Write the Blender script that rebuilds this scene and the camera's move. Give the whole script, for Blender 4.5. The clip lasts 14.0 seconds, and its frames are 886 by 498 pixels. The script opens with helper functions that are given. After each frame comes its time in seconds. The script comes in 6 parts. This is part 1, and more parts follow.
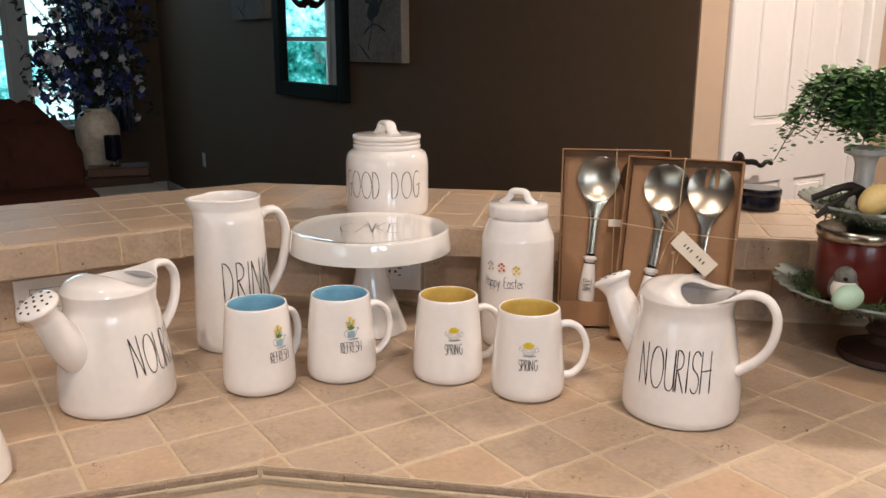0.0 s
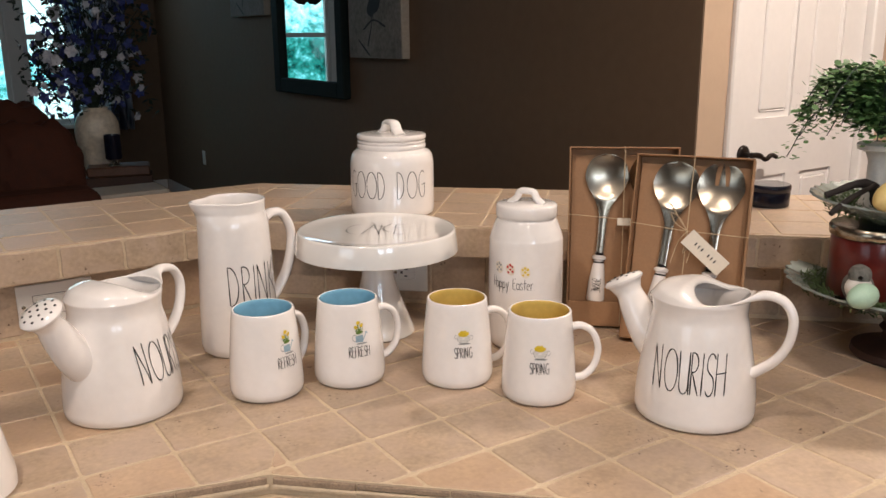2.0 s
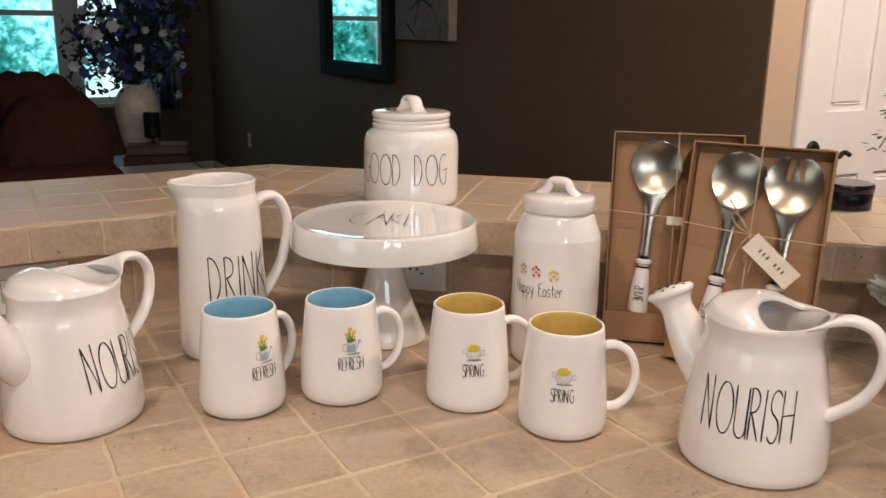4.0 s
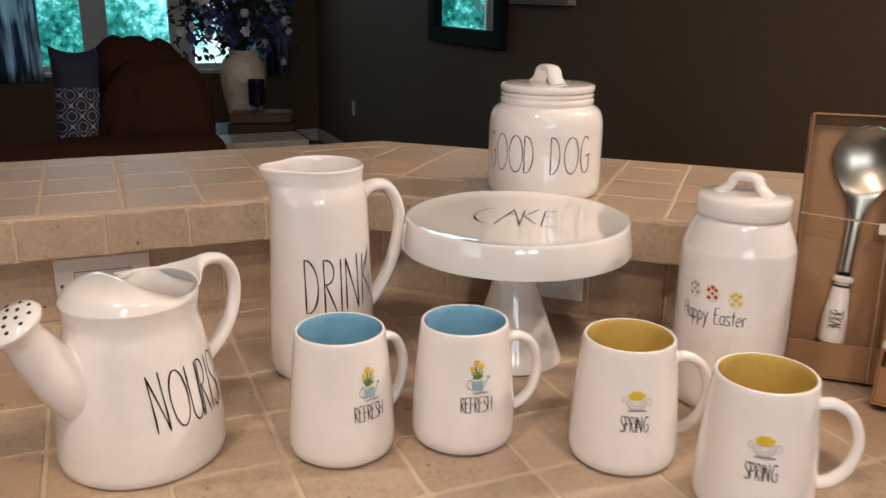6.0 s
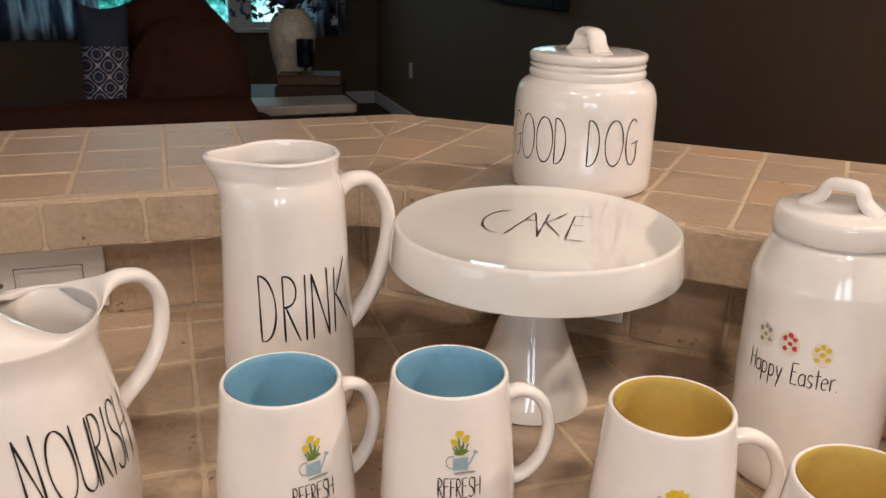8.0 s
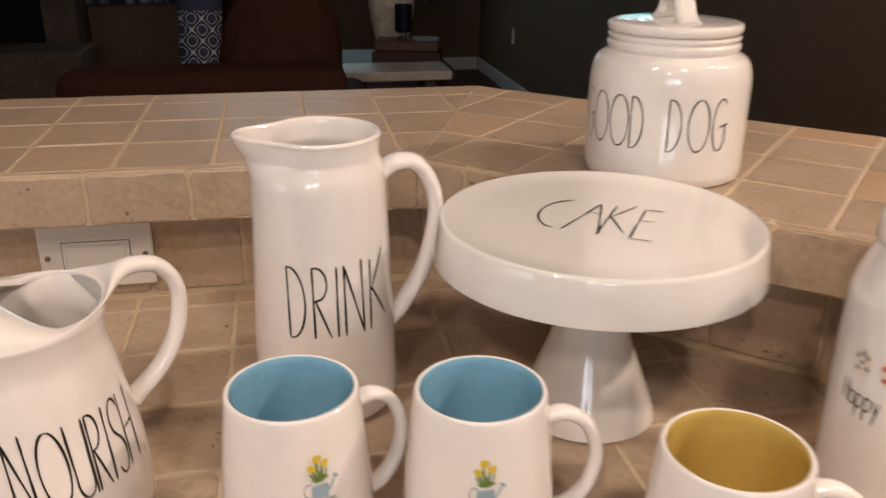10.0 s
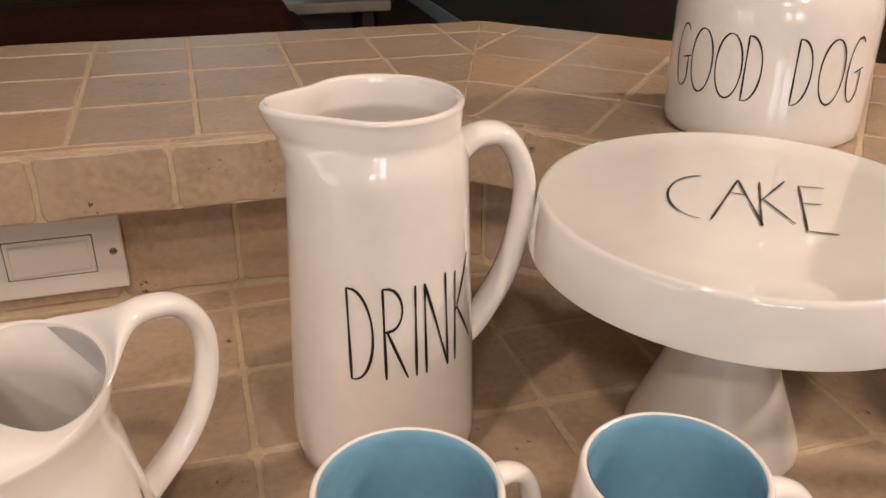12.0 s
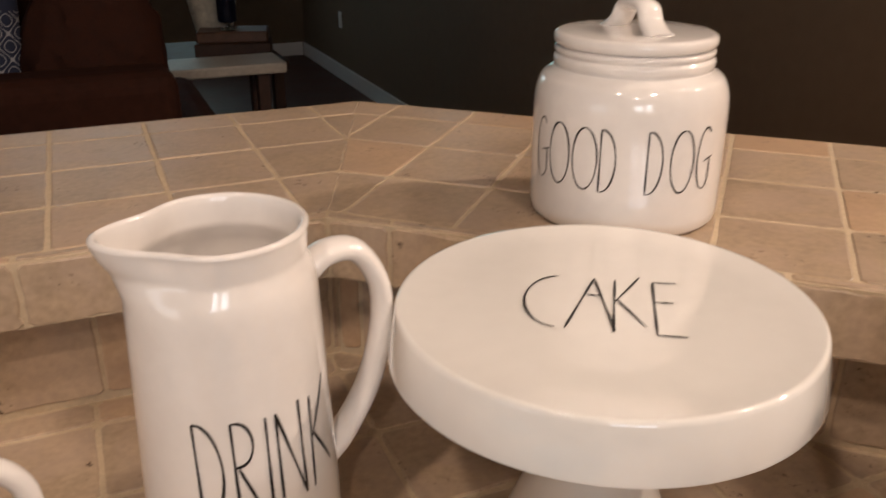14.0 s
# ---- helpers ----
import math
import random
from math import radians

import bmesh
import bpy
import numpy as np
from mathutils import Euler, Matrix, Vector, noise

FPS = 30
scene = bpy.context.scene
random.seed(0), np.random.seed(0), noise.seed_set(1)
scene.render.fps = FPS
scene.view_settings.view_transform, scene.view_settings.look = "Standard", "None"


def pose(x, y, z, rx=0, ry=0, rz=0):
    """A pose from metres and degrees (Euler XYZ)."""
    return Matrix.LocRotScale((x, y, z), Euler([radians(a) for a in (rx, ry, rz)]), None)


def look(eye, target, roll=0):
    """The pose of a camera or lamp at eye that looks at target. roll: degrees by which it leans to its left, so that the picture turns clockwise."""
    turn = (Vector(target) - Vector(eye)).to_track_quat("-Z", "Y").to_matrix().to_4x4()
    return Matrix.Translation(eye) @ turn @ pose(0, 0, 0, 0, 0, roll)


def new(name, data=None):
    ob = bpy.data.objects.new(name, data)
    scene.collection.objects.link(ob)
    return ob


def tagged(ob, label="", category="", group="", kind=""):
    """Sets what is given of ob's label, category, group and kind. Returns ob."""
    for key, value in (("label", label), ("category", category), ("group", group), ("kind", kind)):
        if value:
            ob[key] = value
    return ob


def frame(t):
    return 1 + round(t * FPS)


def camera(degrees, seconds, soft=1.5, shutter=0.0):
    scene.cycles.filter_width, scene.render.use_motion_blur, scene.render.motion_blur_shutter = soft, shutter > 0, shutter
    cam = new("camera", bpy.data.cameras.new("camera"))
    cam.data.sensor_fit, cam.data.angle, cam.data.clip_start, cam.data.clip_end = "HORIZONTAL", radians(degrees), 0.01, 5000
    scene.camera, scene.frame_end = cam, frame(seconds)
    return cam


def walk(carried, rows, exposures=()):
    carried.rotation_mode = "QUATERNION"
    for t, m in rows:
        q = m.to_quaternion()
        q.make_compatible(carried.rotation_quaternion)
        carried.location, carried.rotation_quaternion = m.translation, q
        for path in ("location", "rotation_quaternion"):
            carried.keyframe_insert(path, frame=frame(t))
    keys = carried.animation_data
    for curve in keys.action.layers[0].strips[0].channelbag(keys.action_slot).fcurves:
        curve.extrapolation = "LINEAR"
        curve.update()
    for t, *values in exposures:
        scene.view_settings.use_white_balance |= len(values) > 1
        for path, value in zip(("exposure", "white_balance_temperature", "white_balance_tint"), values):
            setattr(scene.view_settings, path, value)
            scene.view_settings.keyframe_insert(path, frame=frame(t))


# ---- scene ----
cam = camera(55.3, 14.0, shutter=0.5)
PATH = [
    (0, (0.0066, 0.0208, 1.3702), (-0.0033, 2.1445, 0.8510), 0.1),
    (0.5, (0.0098, 0.0273, 1.3723), (0.0186, 2.1488, 0.8466), -0.1),
    (1, (0.0055, 0.0350, 1.3702), (0.0098, 2.1543, 0.8379), -0.3),
    (1.5, (-0.0011, 0.0404, 1.3756), (-0.0153, 2.1587, 0.8335), -0.6),
    (2, (-0.0044, 0.0393, 1.3767), (-0.0153, 2.1587, 0.8433), -0.5),
    (2.2, (0.0033, 0.0415, 1.3833), (-0.0164, 2.1598, 0.8455), -0.6),
    (4.3, (0.0503, 0.2459, 1.3363), (-0.1410, 2.3478, 0.7690), 1.1),
    (4.5, (0.0568, 0.2579, 1.3395), (-0.1825, 2.3499, 0.7537), 1.1),
    (5, (0.0536, 0.2875, 1.3330), (-0.2929, 2.3620, 0.7362), 1.3),
    (5.5, (0.0186, 0.3454, 1.3286), (-0.3749, 2.4068, 0.7176), 1.1),
    (6, (-0.0273, 0.4263, 1.3221), (-0.4142, 2.4822, 0.6859), 0.7),
    (6.5, (-0.0765, 0.4973, 1.3122), (-0.4317, 2.5467, 0.6422), 0.3),
    (7, (-0.0918, 0.5465, 1.3144), (-0.4274, 2.5915, 0.6171), 0.1),
    (7.5, (-0.0612, 0.5957, 1.3133), (-0.4689, 2.6243, 0.6083), 0.4),
    (7.7, (-0.0372, 0.6175, 1.3079), (-0.4973, 2.6309, 0.5930), 0.7),
    (9.8, (0.0343, 0.7071, 1.3039), (-0.7477, 2.5899, 0.5149), 0.5),
    (10, (0.0070, 0.7280, 1.3016), (-0.7653, 2.6052, 0.4897), 0.5),
    (10.5, (-0.0622, 0.7772, 1.2968), (-0.7992, 2.6414, 0.4267), 0.0),
    (11, (-0.1162, 0.8138, 1.2929), (-0.7961, 2.6808, 0.3825), 0.0),
    (11.5, (-0.1445, 0.8362, 1.2854), (-0.7552, 2.7100, 0.3415), 0.3),
    (12, (-0.1590, 0.8518, 1.2767), (-0.7173, 2.7304, 0.3062), 0.5),
    (12.5, (-0.1714, 0.8685, 1.2670), (-0.6837, 2.7499, 0.2785), 0.7),
    (13, (-0.1717, 0.8810, 1.2693), (-0.6479, 2.7750, 0.2878), 0.7),
    (13.5, (-0.1536, 0.8847, 1.2908), (-0.5803, 2.8162, 0.3595), 0.1),
    (14, (-0.1301, 0.8864, 1.3089), (-0.4908, 2.8637, 0.4498), 0.0),
]
walk(cam, [(t, look(eye, target, roll)) for t, eye, target, roll in PATH], [(0, -0.03, 6000, 10), (2.2, -0.03, 6000, 10), (5.0, -0.13, 6200, 11), (7.7, -0.12, 6200, 11), (9.8, -0.13, 6400, 13), (14.0, -0.18, 6600, 14)])

# ---- world and lights ----
UP = math.radians(33.35)          # the house's axes against the camera's first view
ML = Matrix.Rotation(UP, 4, "Z")
MR = Matrix.Rotation(math.radians(-9.65), 4, "Z")
COUNTER, BAR = 0.91, 1.064
WALL_V, EDGE_V = 1.4835, 1.4365   # splash wall and bar edge, along the house
WALL_W, EDGE_W = 1.467, 1.420     # the same along the angled bar
U0, V1, V2 = 2.144, 7.97, 1.837
CEIL = 2.6

world = bpy.data.worlds.new("sky")
world.use_nodes = True
scene.world = world
sky = world.node_tree.nodes.new("ShaderNodeTexSky")
sky.sky_type, sky.sun_disc = "NISHITA", False
sky.sun_elevation, sky.sun_rotation = radians(40), radians(200)
bg = world.node_tree.nodes["Background"]
bg.inputs["Strength"].default_value = 0.08
world.node_tree.links.new(sky.outputs["Color"], bg.inputs["Color"])


def lamp(name, m, power, size, colour, shape="DISK", size_y=None):
    data = bpy.data.lights.new(name, "AREA")
    data.energy, data.size, data.color, data.shape = power, size, colour, shape
    if size_y:
        data.size_y = size_y
    ob = new(name, data)
    ob.matrix_world = m
    return ob


WARM = (1.0, 0.81, 0.65)
# unseen ceiling lamps; the last two are added to brighten dark wall and door
for x, y, w in ((-0.55, 0.25, 14.0), (0.62, 0.35, 13.5), (0.15, -0.75, 17.0), (0.97, 1.72, 8.5), (1.75, 2.0, 50)):
    lamp("unseen_ceiling_light", look((x, y, CEIL - 0.03), (x, y, 0)), w, 0.13, WARM)
# daylight through the living-room window and the kitchen window behind the camera
lamp("window_daylight", ML @ look((0.6, V1 - 0.12, 2.05), (0.6, 0, 0.9)), 6, 2.2, (0.62, 0.85, 1.0), "RECTANGLE", 0.3)
for u in (-0.95, -0.10):
    lamp("kitchen_daylight", ML @ look((u, -2.38, 1.95), (u + 0.4, 2, 1.0)), 9.5, 0.55, (0.84, 0.92, 1.0), "RECTANGLE", 0.75)

# cool fill from an unseen opening, added for the bluish left sides
lamp("left_cool_fill", ML @ look((-3.94, -0.4, 1.55), (0, 1.0, 1.0)), 8.5, 1.75, (0.80, 0.90, 1.0), "RECTANGLE", 1.25)

# ---- materials ----


def material(name, colour, rough=0.5, metal=0.0, vary=0.0, scale=20.0, bump=0.0, bump_scale=60.0, second=None, random_tint=0.0, coat=0.0, spec=0.5):
    """A surface with two scales of variation; random_tint varies it from piece to piece."""
    mat = bpy.data.materials.new(name)
    mat.use_nodes = True
    nt = mat.node_tree
    b = nt.nodes["Principled BSDF"]
    b.inputs["Roughness"].default_value, b.inputs["Metallic"].default_value = rough, metal
    b.inputs["Coat Weight"].default_value, b.inputs["Specular IOR Level"].default_value = coat, spec
    b.inputs["Coat Roughness"].default_value = 0.06
    c = (*colour, 1)
    b.inputs["Base Color"].default_value = c
    coord = nt.nodes.new("ShaderNodeTexCoord")
    if vary:
        n1, n2 = nt.nodes.new("ShaderNodeTexNoise"), nt.nodes.new("ShaderNodeTexNoise")
        for n, k in ((n1, scale), (n2, scale * 7)):
            n.inputs["Scale"].default_value, n.inputs["Detail"].default_value = k, 6
            nt.links.new(coord.outputs["Object"], n.inputs["Vector"])
        add = nt.nodes.new("ShaderNodeMath")
        add.operation = "MULTIPLY_ADD"
        add.inputs[1].default_value = 0.5
        nt.links.new(n2.outputs["Fac"], add.inputs[0])
        half = nt.nodes.new("ShaderNodeMath")
        half.operation = "MULTIPLY"
        half.inputs[1].default_value = 0.5
        nt.links.new(n1.outputs["Fac"], half.inputs[0])
        nt.links.new(half.outputs[0], add.inputs[2])
        ramp = nt.nodes.new("ShaderNodeValToRGB")
        ramp.color_ramp.elements[0].position, ramp.color_ramp.elements[1].position = 0.32, 0.68
        lo = second or tuple(x * (1 - vary) for x in colour)
        hi = tuple(min(1, x * (1 + vary * 0.6)) for x in colour)
        ramp.color_ramp.elements[0].color, ramp.color_ramp.elements[1].color = (*lo, 1), (*hi, 1)
        nt.links.new(add.outputs[0], ramp.inputs["Fac"])
        out = ramp.outputs["Color"]
        if random_tint:
            info = nt.nodes.new("ShaderNodeObjectInfo")
            hsv = nt.nodes.new("ShaderNodeHueSaturation")
            m1 = nt.nodes.new("ShaderNodeMapRange")
            m1.inputs["To Min"].default_value, m1.inputs["To Max"].default_value = 1 - random_tint, 1 + random_tint
            nt.links.new(info.outputs["Random"], m1.inputs["Value"])
            nt.links.new(m1.outputs["Result"], hsv.inputs["Value"])
            nt.links.new(out, hsv.inputs["Color"])
            out = hsv.outputs["Color"]
        nt.links.new(out, b.inputs["Base Color"])
        mr = nt.nodes.new("ShaderNodeMapRange")
        mr.inputs["To Min"].default_value, mr.inputs["To Max"].default_value = max(0.02, rough * 0.8), min(1, rough * 1.2)
        nt.links.new(n1.outputs["Fac"], mr.inputs["Value"])
        nt.links.new(mr.outputs["Result"], b.inputs["Roughness"])
    if bump:
        nb = nt.nodes.new("ShaderNodeTexNoise")
        nb.inputs["Scale"].default_value, nb.inputs["Detail"].default_value = bump_scale, 8
        bp = nt.nodes.new("ShaderNodeBump")
        bp.inputs["Strength"].default_value, bp.inputs["Distance"].default_value = bump, 0.002
        nt.links.new(coord.outputs["Object"], nb.inputs["Vector"])
        nt.links.new(nb.outputs["Fac"], bp.inputs["Height"])
        nt.links.new(bp.outputs["Normal"], b.inputs["Normal"])
    return mat


def stone_material(name, colour, dark, rough):
    """Tumbled travertine: clouds, veins, small dark pits, each tile its own tint."""
    mat = material(name, colour, rough, vary=0.28, scale=22, random_tint=0.10)
    nt = mat.node_tree
    b = nt.nodes["Principled BSDF"]
    coord = [n for n in nt.nodes if n.type == "TEX_COORD"][0]
    info = nt.nodes.new("ShaderNodeObjectInfo")
    shift = nt.nodes.new("ShaderNodeVectorMath")
    shift.operation = "MULTIPLY_ADD"
    mul = nt.nodes.new("ShaderNodeMath")
    mul.operation = "MULTIPLY"
    mul.inputs[1].default_value = 37.0
    nt.links.new(info.outputs["Random"], mul.inputs[0])
    nt.links.new(coord.outputs["Object"], shift.inputs[0])
    shift.inputs[1].default_value = (1, 1, 1)
    nt.links.new(mul.outputs[0], shift.inputs[2])
    for n in nt.nodes:
        if n.type == "TEX_NOISE":
            nt.links.new(shift.outputs[0], n.inputs["Vector"])
    pit, cloud = nt.nodes.new("ShaderNodeTexNoise"), nt.nodes.new("ShaderNodeTexNoise")
    pit.inputs["Scale"].default_value, pit.inputs["Detail"].default_value = 210, 4
    cloud.inputs["Scale"].default_value, cloud.inputs["Detail"].default_value = 24, 3
    for n in (pit, cloud):
        nt.links.new(shift.outputs[0], n.inputs["Vector"])
    mask = nt.nodes.new("ShaderNodeMath")
    mask.operation = "MULTIPLY"
    r1, r2 = nt.nodes.new("ShaderNodeMapRange"), nt.nodes.new("ShaderNodeMapRange")
    r1.inputs["From Min"].default_value, r1.inputs["From Max"].default_value = 0.60, 0.65
    r2.inputs["From Min"].default_value, r2.inputs["From Max"].default_value = 0.61, 0.67
    nt.links.new(pit.outputs["Fac"], r1.inputs["Value"])
    nt.links.new(cloud.outputs["Fac"], r2.inputs["Value"])
    nt.links.new(r1.outputs["Result"], mask.inputs[0])
    nt.links.new(r2.outputs["Result"], mask.inputs[1])
    mix = nt.nodes.new("ShaderNodeMix")
    mix.data_type = "RGBA"
    src = b.inputs["Base Color"].links[0].from_socket
    # grey clouds, and now and then a rusty tile
    for k, (tone, low, high, much) in enumerate((((colour[0] * 0.99, colour[1] * 1.0, colour[2] * 1.13), 0.42, 0.62, 0.5), ((colour[0] * 1.05, colour[1] * 0.84, colour[2] * 0.66), 0.80, 1.0, 0.45))):
        blend, span = nt.nodes.new("ShaderNodeMix"), nt.nodes.new("ShaderNodeMapRange")
        blend.data_type = "RGBA"
        blend.inputs["B"].default_value = (*tone, 1)
        span.inputs["From Min"].default_value, span.inputs["From Max"].default_value, span.inputs["To Max"].default_value = low, high, much
        if k == 0:
            wide = nt.nodes.new("ShaderNodeTexNoise")
            wide.inputs["Scale"].default_value, wide.inputs["Detail"].default_value, wide.inputs["Distortion"].default_value = 16, 5, 1.2
            nt.links.new(shift.outputs[0], wide.inputs["Vector"])
            nt.links.new(wide.outputs["Fac"], span.inputs["Value"])
        else:
            nt.links.new(info.outputs["Random"], span.inputs["Value"])
        nt.links.new(span.outputs["Result"], blend.inputs["Factor"])
        nt.links.new(src, blend.inputs["A"])
        src = blend.outputs["Result"]
    nt.links.new(mask.outputs[0], mix.inputs["Factor"])
    nt.links.new(src, mix.inputs["A"])
    mix.inputs["B"].default_value = (*dark, 1)
    nt.links.new(mix.outputs["Result"], b.inputs["Base Color"])
    bp = nt.nodes.new("ShaderNodeBump")
    bp.inputs["Strength"].default_value, bp.inputs["Distance"].default_value = 0.35, 0.0012
    sub = nt.nodes.new("ShaderNodeMath")
    sub.operation = "SUBTRACT"
    nt.links.new(cloud.outputs["Fac"], sub.inputs[0])
    nt.links.new(mask.outputs[0], sub.inputs[1])
    nt.links.new(sub.outputs[0], bp.inputs["Height"])
    nt.links.new(bp.outputs["Normal"], b.inputs["Normal"])
    return mat


CERAMIC = material("glazed_white_ceramic", (0.86, 0.82, 0.785), 0.11, vary=0.04, scale=14, bump=0.07, bump_scale=30, coat=0.6)
PORCELAIN = material("white_porcelain", (0.83, 0.805, 0.765), 0.045, vary=0.03, scale=10, bump=0.03, bump_scale=14, coat=1.0)
BLUE_GLAZE = material("blue_glaze", (0.27, 0.53, 0.69), 0.16, vary=0.10, scale=20, coat=0.3)
YELLOW_GLAZE = material("yellow_glaze", (0.70, 0.51, 0.14), 0.16, vary=0.10, scale=20, coat=0.3)
INK = material("black_lettering_glaze", (0.012, 0.011, 0.010), 0.35)
STONE = stone_material("tumbled_stone_tile", (0.458, 0.344, 0.236), (0.11, 0.065, 0.038), 0.38)
SINK_STONE = stone_material("grey_edge_tile", (0.40, 0.35, 0.28), (0.10, 0.07, 0.05), 0.55)
GROUT = material("cream_grout", (0.560, 0.445, 0.305), 0.9, vary=0.16, scale=25, bump=0.5, bump_scale=300)
BARE_EDGE = material("broken_tile_edge", (0.32, 0.230, 0.155), 0.8, vary=0.4, scale=60, bump=0.6, bump_scale=180)
PLASTER = material("dark_olive_wall_paint", (0.172, 0.110, 0.064), 0.75, vary=0.10, scale=3, bump=0.25, bump_scale=90)
BEIGE = material("beige_wall_paint", (0.50, 0.37, 0.26), 0.7, vary=0.06, scale=3, bump=0.2, bump_scale=90)
CEILING_WHITE = material("white_ceiling_paint", (0.75, 0.72, 0.67), 0.9, vary=0.04, scale=4, bump=0.3, bump_scale=60)
WHITE_TRIM = material("white_trim_paint", (0.78, 0.75, 0.72), 0.38, vary=0.03, scale=6, bump=0.06, bump_scale=40)
WOOD_FLOOR = material("dark_red_wood_floor", (0.085, 0.032, 0.020), 0.55, vary=0.35, scale=4, bump=0.1)
DARK_WOOD = material("dark_stained_wood", (0.050, 0.022, 0.013), 0.62, vary=0.4, scale=18, bump=0.15, bump_scale=40)
PINE = material("carved_brown_wood", (0.11, 0.055, 0.032), 0.45, vary=0.35, scale=22, bump=0.15)
CARD = material("kraft_cardboard", (0.325, 0.180, 0.088), 0.72, vary=0.10, scale=30, bump=0.12, bump_scale=250)
STEEL = material("polished_steel", (0.42, 0.365, 0.285), 0.24, metal=1.0, vary=0.05, scale=12)
BLACK_METAL = material("oil_rubbed_bronze", (0.018, 0.014, 0.012), 0.35, metal=0.6, vary=0.2, scale=30)
TWINE = material("jute_twine", (0.52, 0.38, 0.23), 0.9, vary=0.25, scale=200)
PAPER = material("cream_paper_tag", (0.78, 0.70, 0.58), 0.8, vary=0.05, scale=30)
PLASTIC = material("white_switch_plastic", (0.74, 0.71, 0.66), 0.32, vary=0.02, scale=20)
SLOT = material("dark_slot", (0.03, 0.027, 0.025), 0.6)
GLASS_DARK = material("dark_navy_glass", (0.005, 0.007, 0.018), 0.2, coat=0.1)
SOFA = material("brown_microsuede", (0.036, 0.0118, 0.0066), 0.85, vary=0.30, scale=7, bump=0.3, bump_scale=60, spec=0.15)
VASE = material("crackled_cream_glaze", (0.68, 0.62, 0.50), 0.28, vary=0.35, scale=6, bump=0.1)
LEAF = material("fern_green", (0.135, 0.270, 0.085), 0.55, vary=0.45, scale=40, random_tint=0.25)
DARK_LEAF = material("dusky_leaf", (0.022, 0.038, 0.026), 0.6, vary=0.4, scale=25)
PETAL_BLUE = material("blue_silk_petal", (0.055, 0.075, 0.26), 0.7, vary=0.35, scale=30)
PETAL_WHITE = material("white_silk_petal", (0.58, 0.60, 0.66), 0.7, vary=0.12, scale=30)
MOSS = material("green_moss", (0.060, 0.095, 0.028), 0.95, vary=0.5, scale=70)
EGG_YELLOW = material("speckled_yellow_egg", (0.66, 0.50, 0.20), 0.5, vary=0.12, scale=60)
EGG_MINT = material("speckled_mint_egg", (0.42, 0.60, 0.46), 0.45, vary=0.10, scale=60)
RED_WAX = material("red_candle_wax", (0.115, 0.012, 0.008), 0.3, vary=0.4, scale=14, coat=0.2)
BARK = material("dark_branch", (0.022, 0.016, 0.013), 0.85, vary=0.4, scale=60, bump=0.4)
FEATHER = material("painted_grey_figurine", (0.17, 0.165, 0.145), 0.7, vary=0.6, scale=26)
WHITE_FIG = material("white_painted_resin", (0.74, 0.71, 0.66), 0.5, vary=0.1, scale=30)
HEARTH = material("brown_hearth_stone", (0.15, 0.105, 0.07), 0.75, vary=0.45, scale=7, bump=0.5, bump_scale=30, random_tint=0.3)
SOOT = material("sooty_firebox", (0.006, 0.006, 0.006), 0.9, vary=0.3, scale=10)
DECAL_BLUE = material("pale_blue_decal", (0.30, 0.42, 0.50), 0.3, vary=0.2, scale=300)
DECAL_YELLOW = material("yellow_decal", (0.72, 0.52, 0.03), 0.3, vary=0.2, scale=300)
DECAL_GREEN = material("green_decal", (0.13, 0.22, 0.04), 0.3, vary=0.3, scale=300)
DECAL_RED = material("red_decal", (0.55, 0.05, 0.04), 0.3, vary=0.3, scale=300)
DECAL_PALE = material("pale_grey_decal", (0.66, 0.64, 0.60), 0.3, vary=0.12, scale=200)
DECAL_GREY = material("grey_decal", (0.35, 0.35, 0.34), 0.3, vary=0.3, scale=300)
CANVAS = material("painted_canvas", (0.25, 0.23, 0.205), 0.8, vary=0.45, scale=7, bump=0.2, bump_scale=200)
CANVAS_SIDE = material("pale_canvas_edge", (0.42, 0.38, 0.31), 0.8, vary=0.2, scale=9)
PAINT_DARK = material("dark_brush_paint", (0.035, 0.040, 0.045), 0.7, vary=0.4, scale=20)
FRAME_TEAL = material("dark_teal_frame_paint", (0.010, 0.018, 0.017), 0.75, vary=0.35, scale=14, spec=0.2)
MIRROR = material("mirror_glass", (0.92, 0.94, 0.94), 0.01, metal=1.0)


